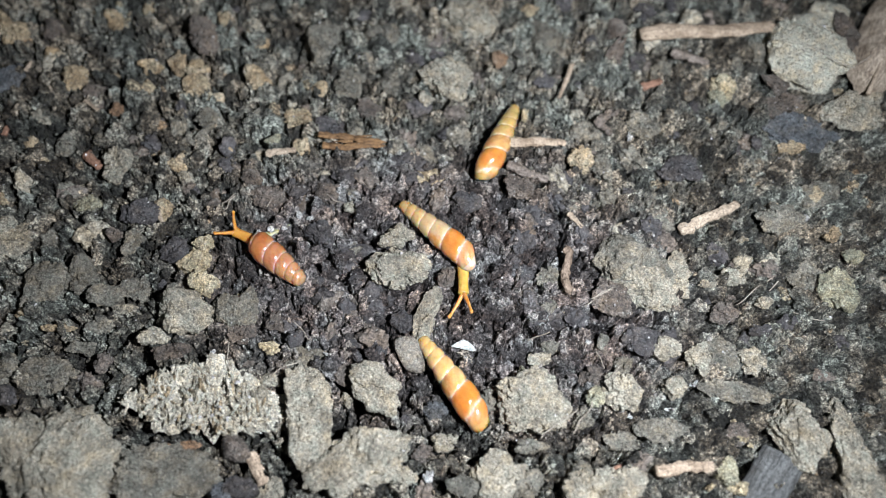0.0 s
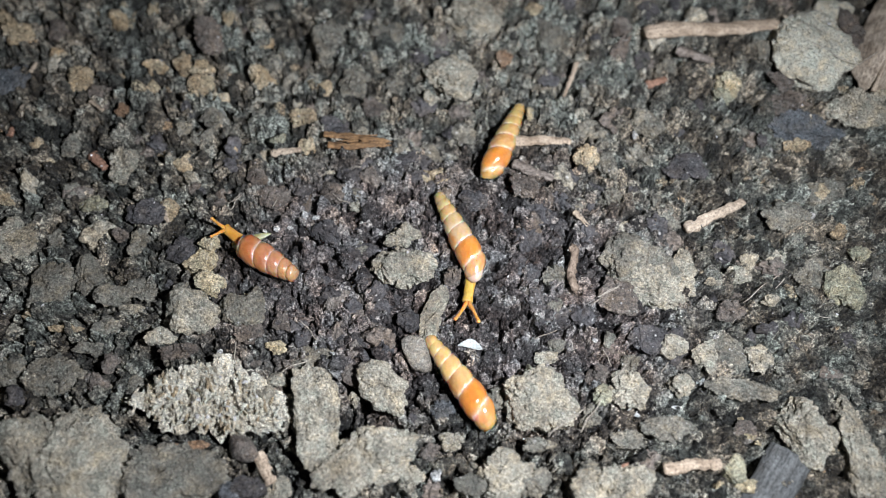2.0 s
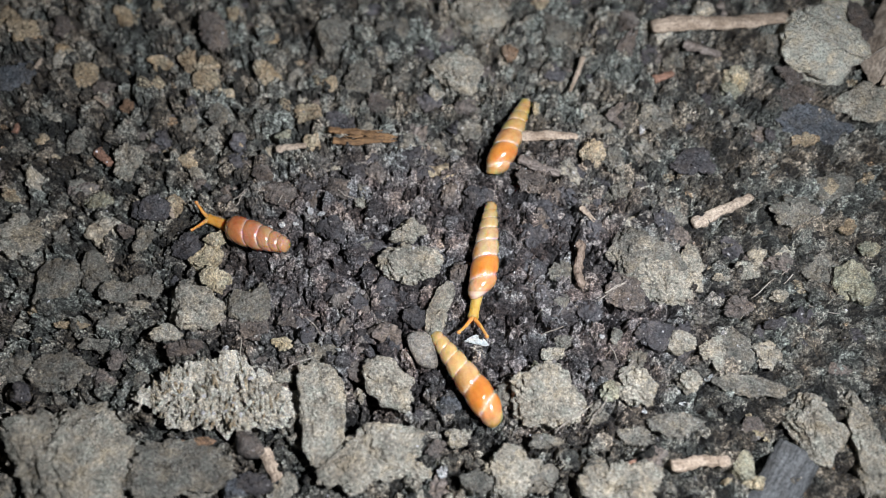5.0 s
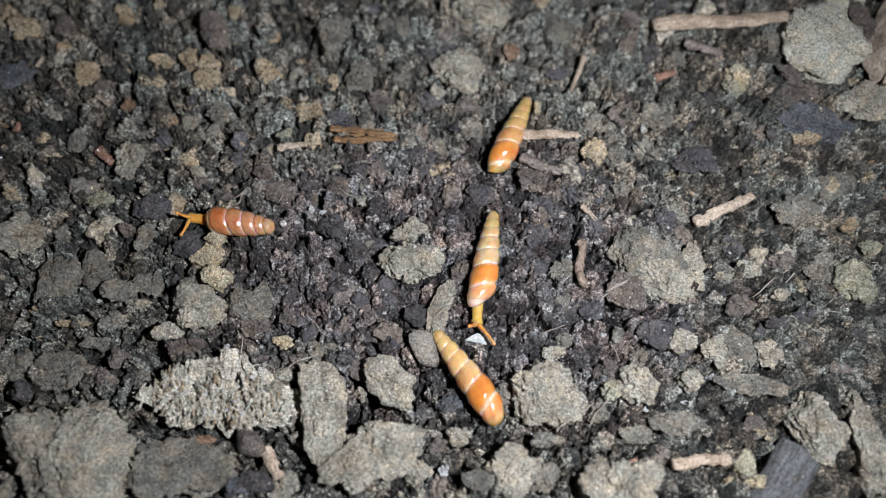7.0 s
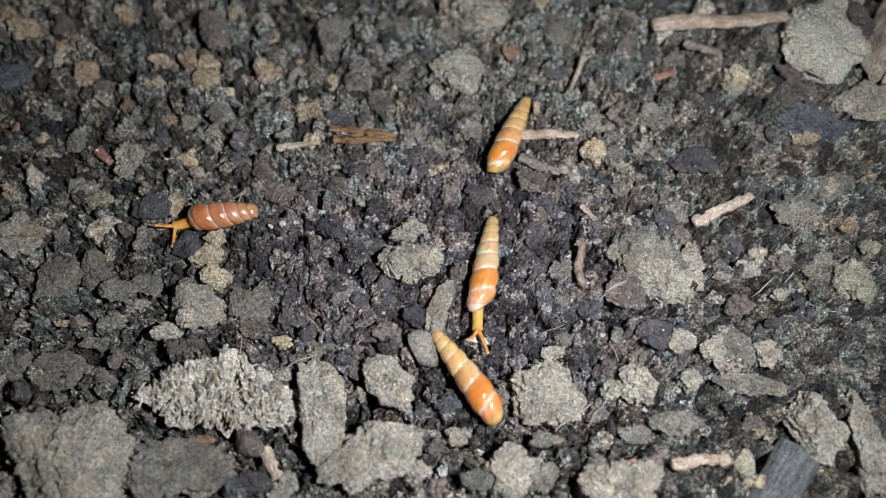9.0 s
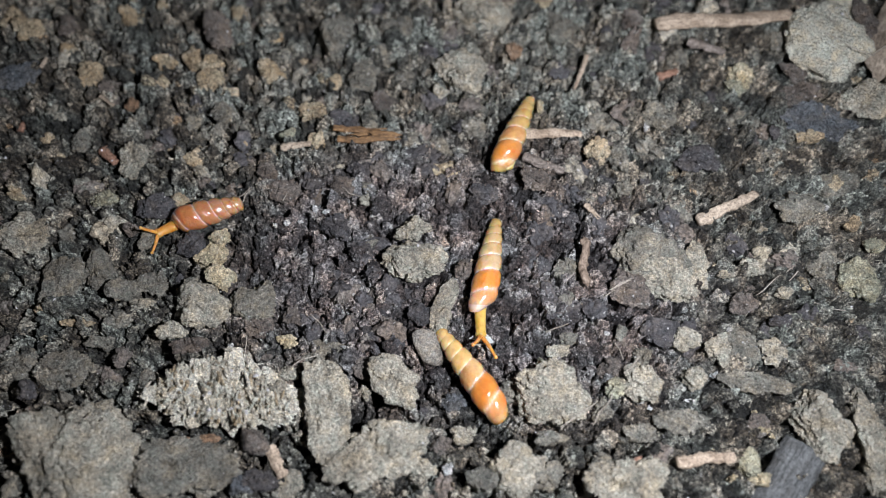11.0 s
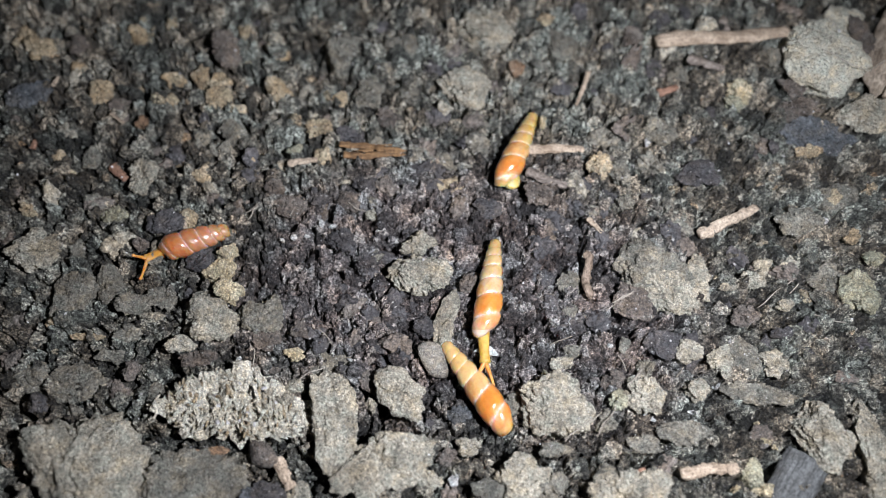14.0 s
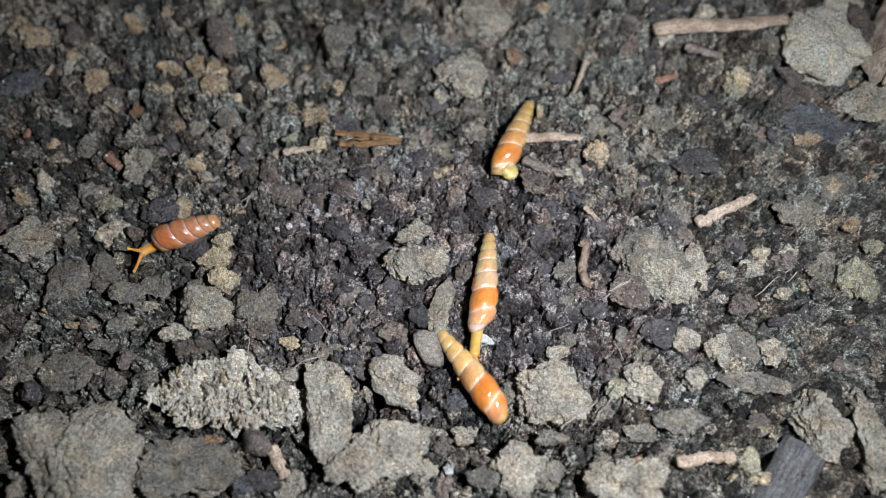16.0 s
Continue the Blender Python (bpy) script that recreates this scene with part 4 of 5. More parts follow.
clod("grey", 16.9, -14.4, 2.7, 2.0, 1.0, 0)
clod("brown", 22.4, -18.4, 3.8, 2.4, 1.3, 0)
clod("olive", 22.4, -21.5, 3.0, 2.5, 1.4, 0)
clod("grey", 20.7, -24.5, 3.0, 3.0, 1.5, 0)
clod("grey", 13.4, -28.2, 3.7, 2.2, 1.2, 0)
clod("brown", -0.9, -28.9, 2.9, 2.2, 1.2, 0)
clod("yellow", 15.1, 24.3, 1.2, 1.9, 0.9, 0)
stick("tan", 33.9, 38.7, 58.2, 40.6, 2.6)
stick("bark", 37.1, 3.4, 47.1, 8.7, 1.7)
stick("tan", 11.0, 19.1, 21.5, 18.3, 1.6)
stick("greybark", 11.7, 15.2, 18.3, 12.2, 1.5)
stick("bark", -26.0, 16.7, -21.0, 17.6, 1.1)
stick("tan", 28.8, -31.2, 36.9, -30.5, 1.6)
stick("redbark", -54.2, 17.1, -51.1, 14.2, 1.3)
stick("greybark", 39.6, 36.0, 45.5, 33.1, 1.7)
stick("redbark", 34.5, 30.1, 38.2, 31.4, 1.3)
stick("bark", 20.6, 6.4, 22.8, 3.8, 0.8)
stick("bark", 23.5, 34.8, 20.8, 27.4, 0.8)
stick("redbark", 24.4, -30.3, 26.1, -34.5, 1.0)
stick("greybark", 17.4, 12.8, 13.6, 13.6, 0.5)
stick("bark", 3.4, -2.2, 4.9, -2.4, 0.5)
stick("tan", -22.8, -29.0, -20.7, -33.2, 1.5)
stick("bark", -65.7, 30.9, -65.1, 33.0, 0.7)
stick("bark", -55.5, 25.9, -52.7, 23.9, 0.6)
stick("bark", -41.0, 6.7, -40.2, 4.8, 0.6)
stick("redbark", -67.0, 19.5, -66.8, 21.3, 1.0)
fibre(-21.6, -18.7, -17.4, -17.0)
fibre(14.7, -27.7, 19.5, -23.4)
fibre(60.3, 34.0, 66.4, 29.1)
fibre(66.4, 29.1, 69.8, 31.9)
fibre(21.7, -9.0, 26.0, -6.6)
fibre(-31.1, 6.7, -29.6, 9.4)
fibre(3.9, -15.2, 6.5, -14.9)
fibre(19.1, -26.8, 21.8, -22.4)
fibre(25.6, -17.8, 23.5, -20.1)
fibre(-19.1, -11.3, -16.2, -13.8)
fibre(-7.6, -3.6, -6.3, -6.2)
fibre(44.2, -8.0, 49.8, -3.6)
fibre(51.9, -8.8, 56.3, -10.3)
fibre(13.6, -13.8, 16.8, -12.6)
fibre(-15.7, 9.4, -13.0, 7.5)
fibre(25.9, -6.2, 22.7, -8.0)
fibre(-31.3, 7.7, -29.9, 9.6)
fibre(-24.4, 6.7, -23.8, 8.0)
fibre(49.4, -5.5, 51.1, -4.0)
fibre(24.0, -17.6, 23.1, -15.3)
fibre(30.8, -18.4, 31.9, -16.9)
fibre(-27.4, -14.4, -26.7, -18.4)



def rotten_wood(x, y, length, thick, turn):
    """A split, pitted splinter of rotten wood: two prongs that join at one end."""
    root = tagged(new("rotten_wood"), "brown pitted splinter of rotten wood, split at one end", "wood splinter")
    root.matrix_basis = pose(x * MM, y * MM, (rest_at(x, y, 4.0) + 0.5) * MM, 0, 0, turn)
    r = np.random.default_rng(77)
    for name, side, start in (("prong", 0.5, -0.5), ("prong", -0.5, -0.42)):
        s = np.linspace(start * length, 0.5 * length, 40)
        y_off = side * thick * 0.95 * np.clip((0.36 * length - s) / (0.4 * length), 0.35, 1)
        rad = thick * 0.27 * np.clip((0.5 * length - s) / (0.12 * length), 0.1, 1) * (1 + 0.25 * value_noise(np.stack([s, s * 0, s * 0], 1), 0.9, int(r.integers(1, 99))))
        p, q = tube(np.stack([s, y_off, 0.1 * np.sin(s)], 1), rad, 16, 0.55, r, 0.35)
        cover(x + p[:, 0], y + p[:, 1], rest_at(x, y, 4.0) + 0.5 + p[:, 2])
        child(name, mesh_from(name, p * MM, q, WOOD["rot"]), root)
    for k in range(5):
        s = np.linspace(0, r.uniform(1.2, 3.5), 10)
        x0 = r.uniform(-0.3, 0.15) * length
        p, q = tube(np.stack([x0 + s, np.full(10, r.uniform(-0.5, 0.5) * thick) + 0.05 * s, 0.35 + 0.05 * s], 1), np.full(10, 0.12), 6, 1.0, r, 0.3)
        child("fibre", mesh_from("fibre", p * MM, q, WOOD["rot"]), root)
    return root


def charcoal(ax, ay, bx, by, wide):
    """A broad charred splinter with lengthwise grooves."""
    r = np.random.default_rng(15)
    length = math.hypot(bx - ax, by - ay)
    s = np.linspace(-length / 2, length / 2, 60)
    rad = np.full(60, wide / 2) * (1 + 0.06 * value_noise(np.stack([s, s * 0, s * 0], 1), 2.2, 8))
    rad[0] = rad[-1] = 0.05
    rad[1], rad[-2] = rad[1] * 0.8, rad[-2] * 0.8
    s[0], s[-1] = s[1] - 0.05, s[-2] + 0.05
    p, q = tube(np.stack([s, s * 0, s * 0], 1), rad, 44, 0.5, None)
    groove = value_noise(np.stack([p[:, 0] * 0.08, p[:, 1], p[:, 2]], 1), 0.5, 19)
    p[:, 2] += 0.34 * groove + 0.12 * value_noise(p, 0.7, 23)
    return settle("charcoal", p, q, WOOD["coal"], (ax + bx) / 2, (ay + by) / 2, 1.4, math.degrees(math.atan2(by - ay, bx - ax)), "blackened grooved splinter of charred wood on soil", "charcoal")


def curly_root(ax, ay, bx, by, thick):
    """A knobbly bent root."""
    r = np.random.default_rng(21)
    s = np.linspace(0, 1, 40)
    length = math.hypot(bx - ax, by - ay)
    path = np.stack([(s - 0.5) * length, 0.4 * np.sin(s * 6.0 + 0.6), 0.25 * np.sin(s * 9)], 1)
    rad = thick / 2 * (1 + 0.3 * value_noise(np.stack([s * 9, s * 0, s * 0], 1), 1.0, 6)) * np.clip(np.minimum(s, 1 - s) * 14, 0.1, 1)
    p, q = tube(path, rad, 14, 0.9, r, 0.3)
    x, y = (ax + bx) / 2, (ay + by) / 2
    return settle("root_bit", p, q, WOOD["root"], x, y, rest_at(x, y, 2.5) + 0.35, math.degrees(math.atan2(by - ay, bx - ax)), "knobbly bent brown bit of root on soil", "root")


def dry_leaf(x, y, long, wide, turn):
    """A curled dead leaf with midrib, standing on its edge."""
    root = tagged(new("dry_leaf"), "curled brown dead leaf lying on the soil", "leaf")
    root.matrix_basis = pose(x * MM, y * MM, 3.0 * MM, 4, 0, turn)
    n, m = 40, 24
    u, v = np.meshgrid(np.linspace(0, 1, n), np.linspace(-1, 1, m), indexing="ij")
    half = wide / 2 * np.sin(np.pi * np.clip(u, 0.02, 0.98)) ** 0.7
    px = (u - 0.5) * long
    py = v * half * (0.75 + 0.1 * np.sin(u * 9))
    flat = np.stack([px.ravel() * 0.3, py.ravel() * 0.3, 0 * px.ravel()], 1)
    pz = 3.4 * (1 - np.abs(v) ** 1.7) + 1.2 * u + 0.8 * fractal(flat, 1.2, 12, 3).reshape(u.shape)
    top = np.stack([px.ravel(), py.ravel(), pz.ravel()], 1)
    low = top - np.array([0, 0, 0.18])
    idx = np.arange(n * m).reshape(n, m)
    a = np.stack([idx[:-1, :-1], idx[1:, :-1], idx[1:, 1:], idx[:-1, 1:]], -1).reshape(-1, 4)
    loop = np.concatenate([idx[0, :], idx[1:, -1], idx[-1, -2::-1], idx[-2:0:-1, 0]])
    nxt = np.roll(loop, -1)
    edge = np.stack([loop, nxt, nxt + n * m, loop + n * m], 1)
    child("blade", mesh_from("blade", np.concatenate([top, low]) * MM, np.concatenate([a, a[:, ::-1] + n * m, edge]), WOOD["leaf"]), root)
    s = np.linspace(-0.55, 0.48, 24) * long
    p, q = tube(np.stack([s, s * 0, 3.5 + 1.2 * (s / long + 0.5)], 1), np.linspace(0.4, 0.12, 24), 8)
    child("midrib", mesh_from("midrib", p * MM, q, WOOD["bark"]), root, "pale raised midrib")
    return root


FLAKE = clod_material("chalk_white_flake", (0.72, 0.74, 0.68), (0.8, 0.82, 0.76), (0.85, 0.86, 0.82), 0.5, 0.1, 0.15)


def chip(x, y):
    """A thin white flake of shell or plaster with a broken edge."""
    bm = bmesh.new()
    outline = [(-1.75, -0.3), (-0.9, 0.35), (0.0, 0.8), (0.7, 0.5), (1.4, -0.1), (1.8, -0.75), (1.2, -0.85), (0.2, -0.65), (-0.9, -0.45)]
    low = [bm.verts.new((a * MM, b * MM, 0)) for a, b in outline]
    f = bm.faces.new(low)
    out = bmesh.ops.extrude_face_region(bm, geom=[f])
    bmesh.ops.translate(bm, vec=(0, 0, 0.28 * MM), verts=[v for v in out["geom"] if isinstance(v, bmesh.types.BMVert)])
    bmesh.ops.bevel(bm, geom=bm.edges[:], offset=0.06 * MM, segments=2, affect="EDGES")
    bmesh.ops.recalc_face_normals(bm, faces=bm.faces[:])
    me = bpy.data.meshes.new("flake")
    bm.to_mesh(me)
    bm.free()
    me.materials.append(FLAKE)
    ob = new("flake", me)
    ob.matrix_basis = pose(x * MM, y * MM, (rest_at(x, y) + 0.1) * MM, -3, -4, -4)
    return tagged(ob, "small thin white flake lying on dark soil", "flake")


rotten_wood(-12.3, 18.4, 10.8, 2.0, -3)
charcoal(46.4, -29.2, 39.6, -38.0, 5.6)
curly_root(19.7, 0.8, 19.9, -7.2, 1.2)
dry_leaf(75.4, 38.2, 27, 13, 60)
chip(4.8, -14.1)


# ---- the snails ----
def shell_mesh(long, wide, whorls, grow, kind, pitch, fat=0.8, turn=0.0, shut=0.9, side=0.17, drop=0.12, lip_skin=LIP_SKIN, begin=0.82, blunt=0.3, hood=0.05):
    """A tall spired shell. The lip is at the origin and the spire runs back along -x; millimetres."""
    nu, na = 170, 56
    u = np.linspace(0, 1, nu)
    a = np.linspace(0, 2 * np.pi, na, endpoint=False)
    U, A = np.meshgrid(u, a, indexing="ij")
    body = blunt + (1 - blunt) * (1 - (1 - np.minimum(U / fat, 1)) ** 1.5)
    body *= 1 - 0.10 * np.clip((U - fat) / (1 - fat), 0, 1) ** 2
    cap = np.sqrt(np.clip(1 - (1 - np.minimum(U / 0.04, 1)) ** 2, 0.0004, 1))
    w = np.log(1 + U * (grow ** whorls - 1)) / np.log(grow)
    f = np.mod(w - (A + turn) / (2 * np.pi), 1)
    e = np.abs(2 * f - 1)
    bulge = 1 - 0.13 * e ** 2.8 - 0.02 * e ** 16
    stria = 1 + (0.005 + 0.012 * e ** 5) * np.sin(46 * A + 14 * w) + 0.005 * np.sin(31 * A - 9 * w)
    front = np.clip((U - begin) / (1 - begin), 0, 1)
    close = np.sqrt(np.clip(1 - (shut * front) ** 3, 0, 1))
    R = wide / 2 * body * cap * np.where(U < 0.93, bulge, 1 - (1 - bulge) * (1 - U) / 0.07) * stria * close
    x = (U - 1) * long
    y = R * np.cos(A) - front ** 1.3 * wide * side
    z = R * np.sin(A) - front ** 1.3 * wide * drop
    x = x + front ** 2 * (hood * np.sin(A) - 0.02 * np.cos(A)) * long
    tip = math.radians(pitch)
    xr, zr = x * math.cos(tip) + z * math.sin(tip), -x * math.sin(tip) * -1 + z * math.cos(tip)
    pts = np.stack([xr, y, zr], -1).reshape(-1, 3)
    quads = np.array([(i * na + j, i * na + (j + 1) % na, (i + 1) * na + (j + 1) % na, (i + 1) * na + j) for i in range(nu - 1) for j in range(na)])
    tube_turn = np.floor(w - (A + turn) / (2 * np.pi)) + (A + turn) / (2 * np.pi)
    along = np.clip((grow ** (tube_turn + 0.35) - 1) / (grow ** whorls - 1), 0, 1)
    along = np.where(U > 0.9, np.maximum(along, U), along)
    seam = np.clip(1.3 * e ** 9, 0, 1) * np.clip((U - 0.1) * 4, 0, 1)
    shell = mesh_from("shell", pts * MM, quads, SHELL[kind], True, [("along", along.ravel()), ("seam", seam.ravel())])
    ring = pts.reshape(nu, na, 3)
    mid = ring[-1].mean(0)
    rim = [ring[-7], ring[-4] + (ring[-4] - mid) * 0.035, ring[-1] + (ring[-1] - mid) * 0.05 + np.array([0.14, 0, 0]), ring[-1] - (ring[-1] - mid) * 0.1 + np.array([0.1, 0, 0]), ring[-5] - (ring[-5] - mid) * 0.14]
    rp = np.concatenate(rim)
    rq = np.array([(i * na + j, i * na + (j + 1) % na, (i + 1) * na + (j + 1) % na, (i + 1) * na + j) for i in range(len(rim) - 1) for j in range(na)])
    lip = mesh_from("lip", rp * MM, rq, lip_skin, True, [("along", np.full(len(rp), 0.97)), ("seam", np.zeros(len(rp)))])
    return shell, lip


def neck_mesh(long, wide, skin):
    """Head and neck: the fork of the tentacles is at the origin, the neck runs back along -x into the shell."""
    s = np.linspace(0, 1, 30)
    x = 0.55 - s * long
    r = wide / 2 * (0.84 + 0.15 * np.exp(-((s - 0.07) / 0.07) ** 2) + 0.6 * s ** 1.8) * np.sqrt(np.clip(s / 0.06, 0.02, 1))
    p, q = tube(np.stack([x, 0 * s, -0.1 - 0.25 * s], 1), r, 18, 0.85, np.random.default_rng(4), 0.05)
    return mesh_from("neck", p * MM, q, skin)


def tentacle_mesh(long, thick):
    """An eye stalk along +x with a rounded tip."""
    s = np.linspace(-0.12, 1, 30)
    t = np.clip(s, 0, 1)
    r = thick / 2 * np.clip(1 + s * 7, 0.2, 1) * (1.75 - 0.98 * t ** 0.6 + 0.42 * np.exp(-((t - 0.93) / 0.06) ** 2)) * np.sqrt(np.clip((1.0 - t) / 0.035, 0.02, 1))
    p, q = tube(np.stack([s * long, 0.04 * long * np.sin(t * 2.6), 0.0 * t], 1), r, 12, 1.0, np.random.default_rng(6), 0.06)
    return mesh_from("tentacle", p * MM, q, TENTACLE_SKIN)


def foot_mesh(long, wide):
    """The flat sole with its pointed tail, back along -x."""
    s = np.linspace(0, 1, 34)
    r = wide / 2 * np.sqrt(np.clip(s / 0.08, 0.02, 1)) * np.clip(1.05 - s ** 1.6, 0.03, 1)
    p, q = tube(np.stack([0.4 - s * long, 0 * s, 0.1 - 0.5 * s], 1), r, 16, 0.42, np.random.default_rng(8), 0.08)
    return mesh_from("foot", p * MM, q, FOOT_SKIN)


def snail(kind, label, long, wide, whorls, grow, pitch, m, fat=0.8, turn=0.0, shut=0.9, side=0.17, drop=0.12, lip_skin=LIP_SKIN, begin=0.82, blunt=0.38, hood=0.05):
    root = tagged(new("snail"), label, "snail", "snails on the soil")
    root.matrix_basis = m
    shell, lip = shell_mesh(long, wide, whorls, grow, kind, pitch, fat, turn, shut, side, drop, lip_skin, begin, blunt, hood)
    ob = child("shell", shell, root)
    child("lip", lip, ob, "translucent shell lip")
    return root, ob


def snail_body(root, long, wide, feeler, thin, foot_long, foot_wide, skin, word):
    neck = child("neck", neck_mesh(long, wide, skin), root, f"translucent {word} neck and head")
    left = child("tentacle", tentacle_mesh(feeler, thin), neck, "orange eye stalk")
    right = child("tentacle", left.data, neck, "orange eye stalk")
    foot = child("foot", foot_mesh(foot_long, foot_wide), root, "pale greenish sole and tail")
    foot.matrix_basis = pose(-1.0 * MM, 0, -1.5 * MM)
    return neck, left, right, foot


AXIS = 2.5
small_snail, small_shell = snail("small", "small rosy-brown spired snail crawling over soil, tentacles out", 10.3, 4.2, 5.6, 1.3, 5, pose(-0.026, 0.0015, AXIS * MM, 0, 0, 140), 0.6, 0.5, 0.93, 0.1, 0.2, SHELL["small"], 0.82, 0.46, 0.0)
small_neck, small_left, small_right, small_foot = snail_body(small_snail, 5.2, 1.65, 3.6, 0.42, 6.8, 1.9, AMBER_SKIN, "amber")
middle_snail, middle_shell = snail("middle", "slender cream and orange snail crawling, yellow neck stretched out", 15.1, 4.05, 7.2, 1.24, 5, pose(0.004, -0.001, (AXIS + 0.2) * MM, 0, 0, -40), 0.72, 2.0)
middle_neck, middle_left, middle_right, middle_foot = snail_body(middle_snail, 7.5, 1.65, 4.4, 0.46, 7.0, 1.9, NECK_SKIN, "yellow")
top_snail, top_shell = snail("top", "amber spired snail resting on soil, yellow flesh creeping out", 14.8, 4.1, 7.0, 1.26, 4, pose(0.0082, 0.0124, AXIS * MM, 0, 0, -112), 0.72, 3.2, 0.88, 0.06, 0.3, SHELL["top"], 0.8)
flesh_points, flesh_faces = lump(4, np.random.default_rng(31), 12, 4.0, 0.08, 0.6, 0.02)
top_lobe = child("flesh_lobe", mesh_from("flesh_lobe", flesh_points * np.array([1.75, 1.35, 0.75]) * MM, flesh_faces, LOBE_SKIN), top_snail, "lemon-yellow flesh at the shell mouth")
bottom_snail, bottom_shell = snail("bottom", "cream and red-orange spired snail resting withdrawn on soil", 14.6, 4.1, 7.0, 1.25, 5, pose(0.0071, -0.0252, (AXIS + 0.3) * MM, 0, 0, -55.5), 0.74, 1.2, 0.8, 0.04, 0.26, SHELL["bottom"], 0.79)


# ---- loose crumbs: the larger ones one by one, the rest as one scatter ----
KINDS = ["grey", "grey", "dark", "dark", "pale", "brown", "ochre"]
crumb_rng = np.random.default_rng(23)
crumb_meshes = []
for n in range(21):
    kind = KINDS[n % 7]
    p, tri = lump(4, crumb_rng, 12, 10.0, 0.25, 0.6, 0.04)
    p = crumbly(p * 1.7, n + 11, 0.42) / 1.85
    crumb_meshes.append((kind, mesh_from("soil_crumb", p * MM, tri, SOIL[kind])))


def covered(x, y, r):
    """Whether a clod, stone or twig lies there."""
    return any(top_at(x + a * r, y + b * r) > height_at(x + a * r, y + b * r) + 0.05 for a, b in ((0, 0), (0.8, 0), (-0.8, 0), (0, 0.8), (0, -0.8)))


def crumb_kind(x, y):
    k = int(crumb_rng.integers(0, 21))
    kind, me = crumb_meshes[k]
    damp = float(dampness(np.array([x]), np.array([y]))[0])
    if damp > 0.5 and kind == "pale" or damp > 0.5 and kind == "grey" and crumb_rng.random() < 0.6:
        kind, me = crumb_meshes[(k // 7) * 7 + 2]
    if damp > 0.4 and kind == "brown" and crumb_rng.random() < 0.6:
        kind, me = crumb_meshes[(k // 7) * 7 + 3]
    if kind == "ochre" and (y < 5 or crumb_rng.random() < 0.75):
        kind, me = crumb_meshes[(k // 7) * 7 + 5]
    if y > 15 and x < -15 and crumb_rng.random() < 0.25:
        kind, me = crumb_meshes[(k // 7) * 7 + 6]
    return kind, me


made = 0
while made < 290:
    x, y = crumb_rng.uniform(-72, 72), crumb_rng.uniform(-37, 48)
    if made % 2:
        x, y = crumb_rng.normal(0, 24), crumb_rng.normal(2, 13)
    r = crumb_rng.uniform(0.9, 2.3)
    if lane_distance(np.array(x), np.array(y)) < 4.2 + r or covered(x, y, r):
        continue
    kind, me = crumb_kind(x, y)
    ob = new("soil_crumb", me)
    ob.matrix_basis = pose(x * MM, y * MM, (ground_at(x, y) + 0.1 * r) * MM, *crumb_rng.uniform(-25, 25, 2), crumb_rng.uniform(0, 360)) @ Matrix.Diagonal((r, r * crumb_rng.uniform(0.65, 1), r * crumb_rng.uniform(0.5, 0.75), 1))
    tagged(ob, f"{SAY[kind]} crumb of loose soil", "soil crumb", "loose crumbs")
    made += 1

bases = [lump(2, crumb_rng, 11, 6.0, 0.22, 0.6, 0.08) for n in range(16)]
points, faces, tones, count = [], [], [], 0
for n in range(5000):
    x, y = crumb_rng.uniform(-80, 80), crumb_rng.uniform(-40, 54)
    r = 0.28 + 0.75 * crumb_rng.random() ** 2
    if lane_distance(np.array(x), np.array(y)) < 3.4 and r > 0.45 or covered(x, y, r):
        continue
    p, tri = bases[int(crumb_rng.integers(0, 16))]
    m = np.array(Euler(crumb_rng.uniform(-3, 3, 3)).to_matrix())
    q = (p * np.array([r, r * 0.85, r * 0.75])) @ m.T + np.array([x, y, ground_at(x, y) + 0.2 * r])
    points.append(q)
    faces.append(tri + count)
    count += len(p)
    tones.append(np.full(len(p), crumb_rng.beta(1.7, 2.0)))
coarse = [lump(3, crumb_rng, 12, 7.0, 0.2, 0.5, 0.08) for n in range(12)]
for n in range(1000):
    x, y = crumb_rng.uniform(-78, 78), crumb_rng.uniform(-39, 52)
    r = crumb_rng.uniform(0.7, 1.7)
    if lane_distance(np.array(x), np.array(y)) < 2.8 + r or covered(x, y, r):
        continue
    p, tri = coarse[int(crumb_rng.integers(0, 12))]
    m = np.array(Euler(crumb_rng.uniform(-3, 3, 3)).to_matrix())
    points.append((p * np.array([r, r * 0.8, r * 0.7])) @ m.T * np.array([1, 1, 0.75]) + np.array([x, y, ground_at(x, y) + 0.05 * r]))
    faces.append(tri + count)
    count += len(p)
    tones.append(np.full(len(p), crumb_rng.beta(1.5, 1.6)))
points = np.concatenate(points)
fine = mesh_from("fine_crumbs", points * MM, np.concatenate(faces), GROUND, False, [("tone", np.concatenate(tones)), ("damp", dampness(points[:, 0], points[:, 1]))])
tagged(new("fine_crumbs", fine), "countless small crumbs of loose dark soil", "soil crumbs", kind="stuff")

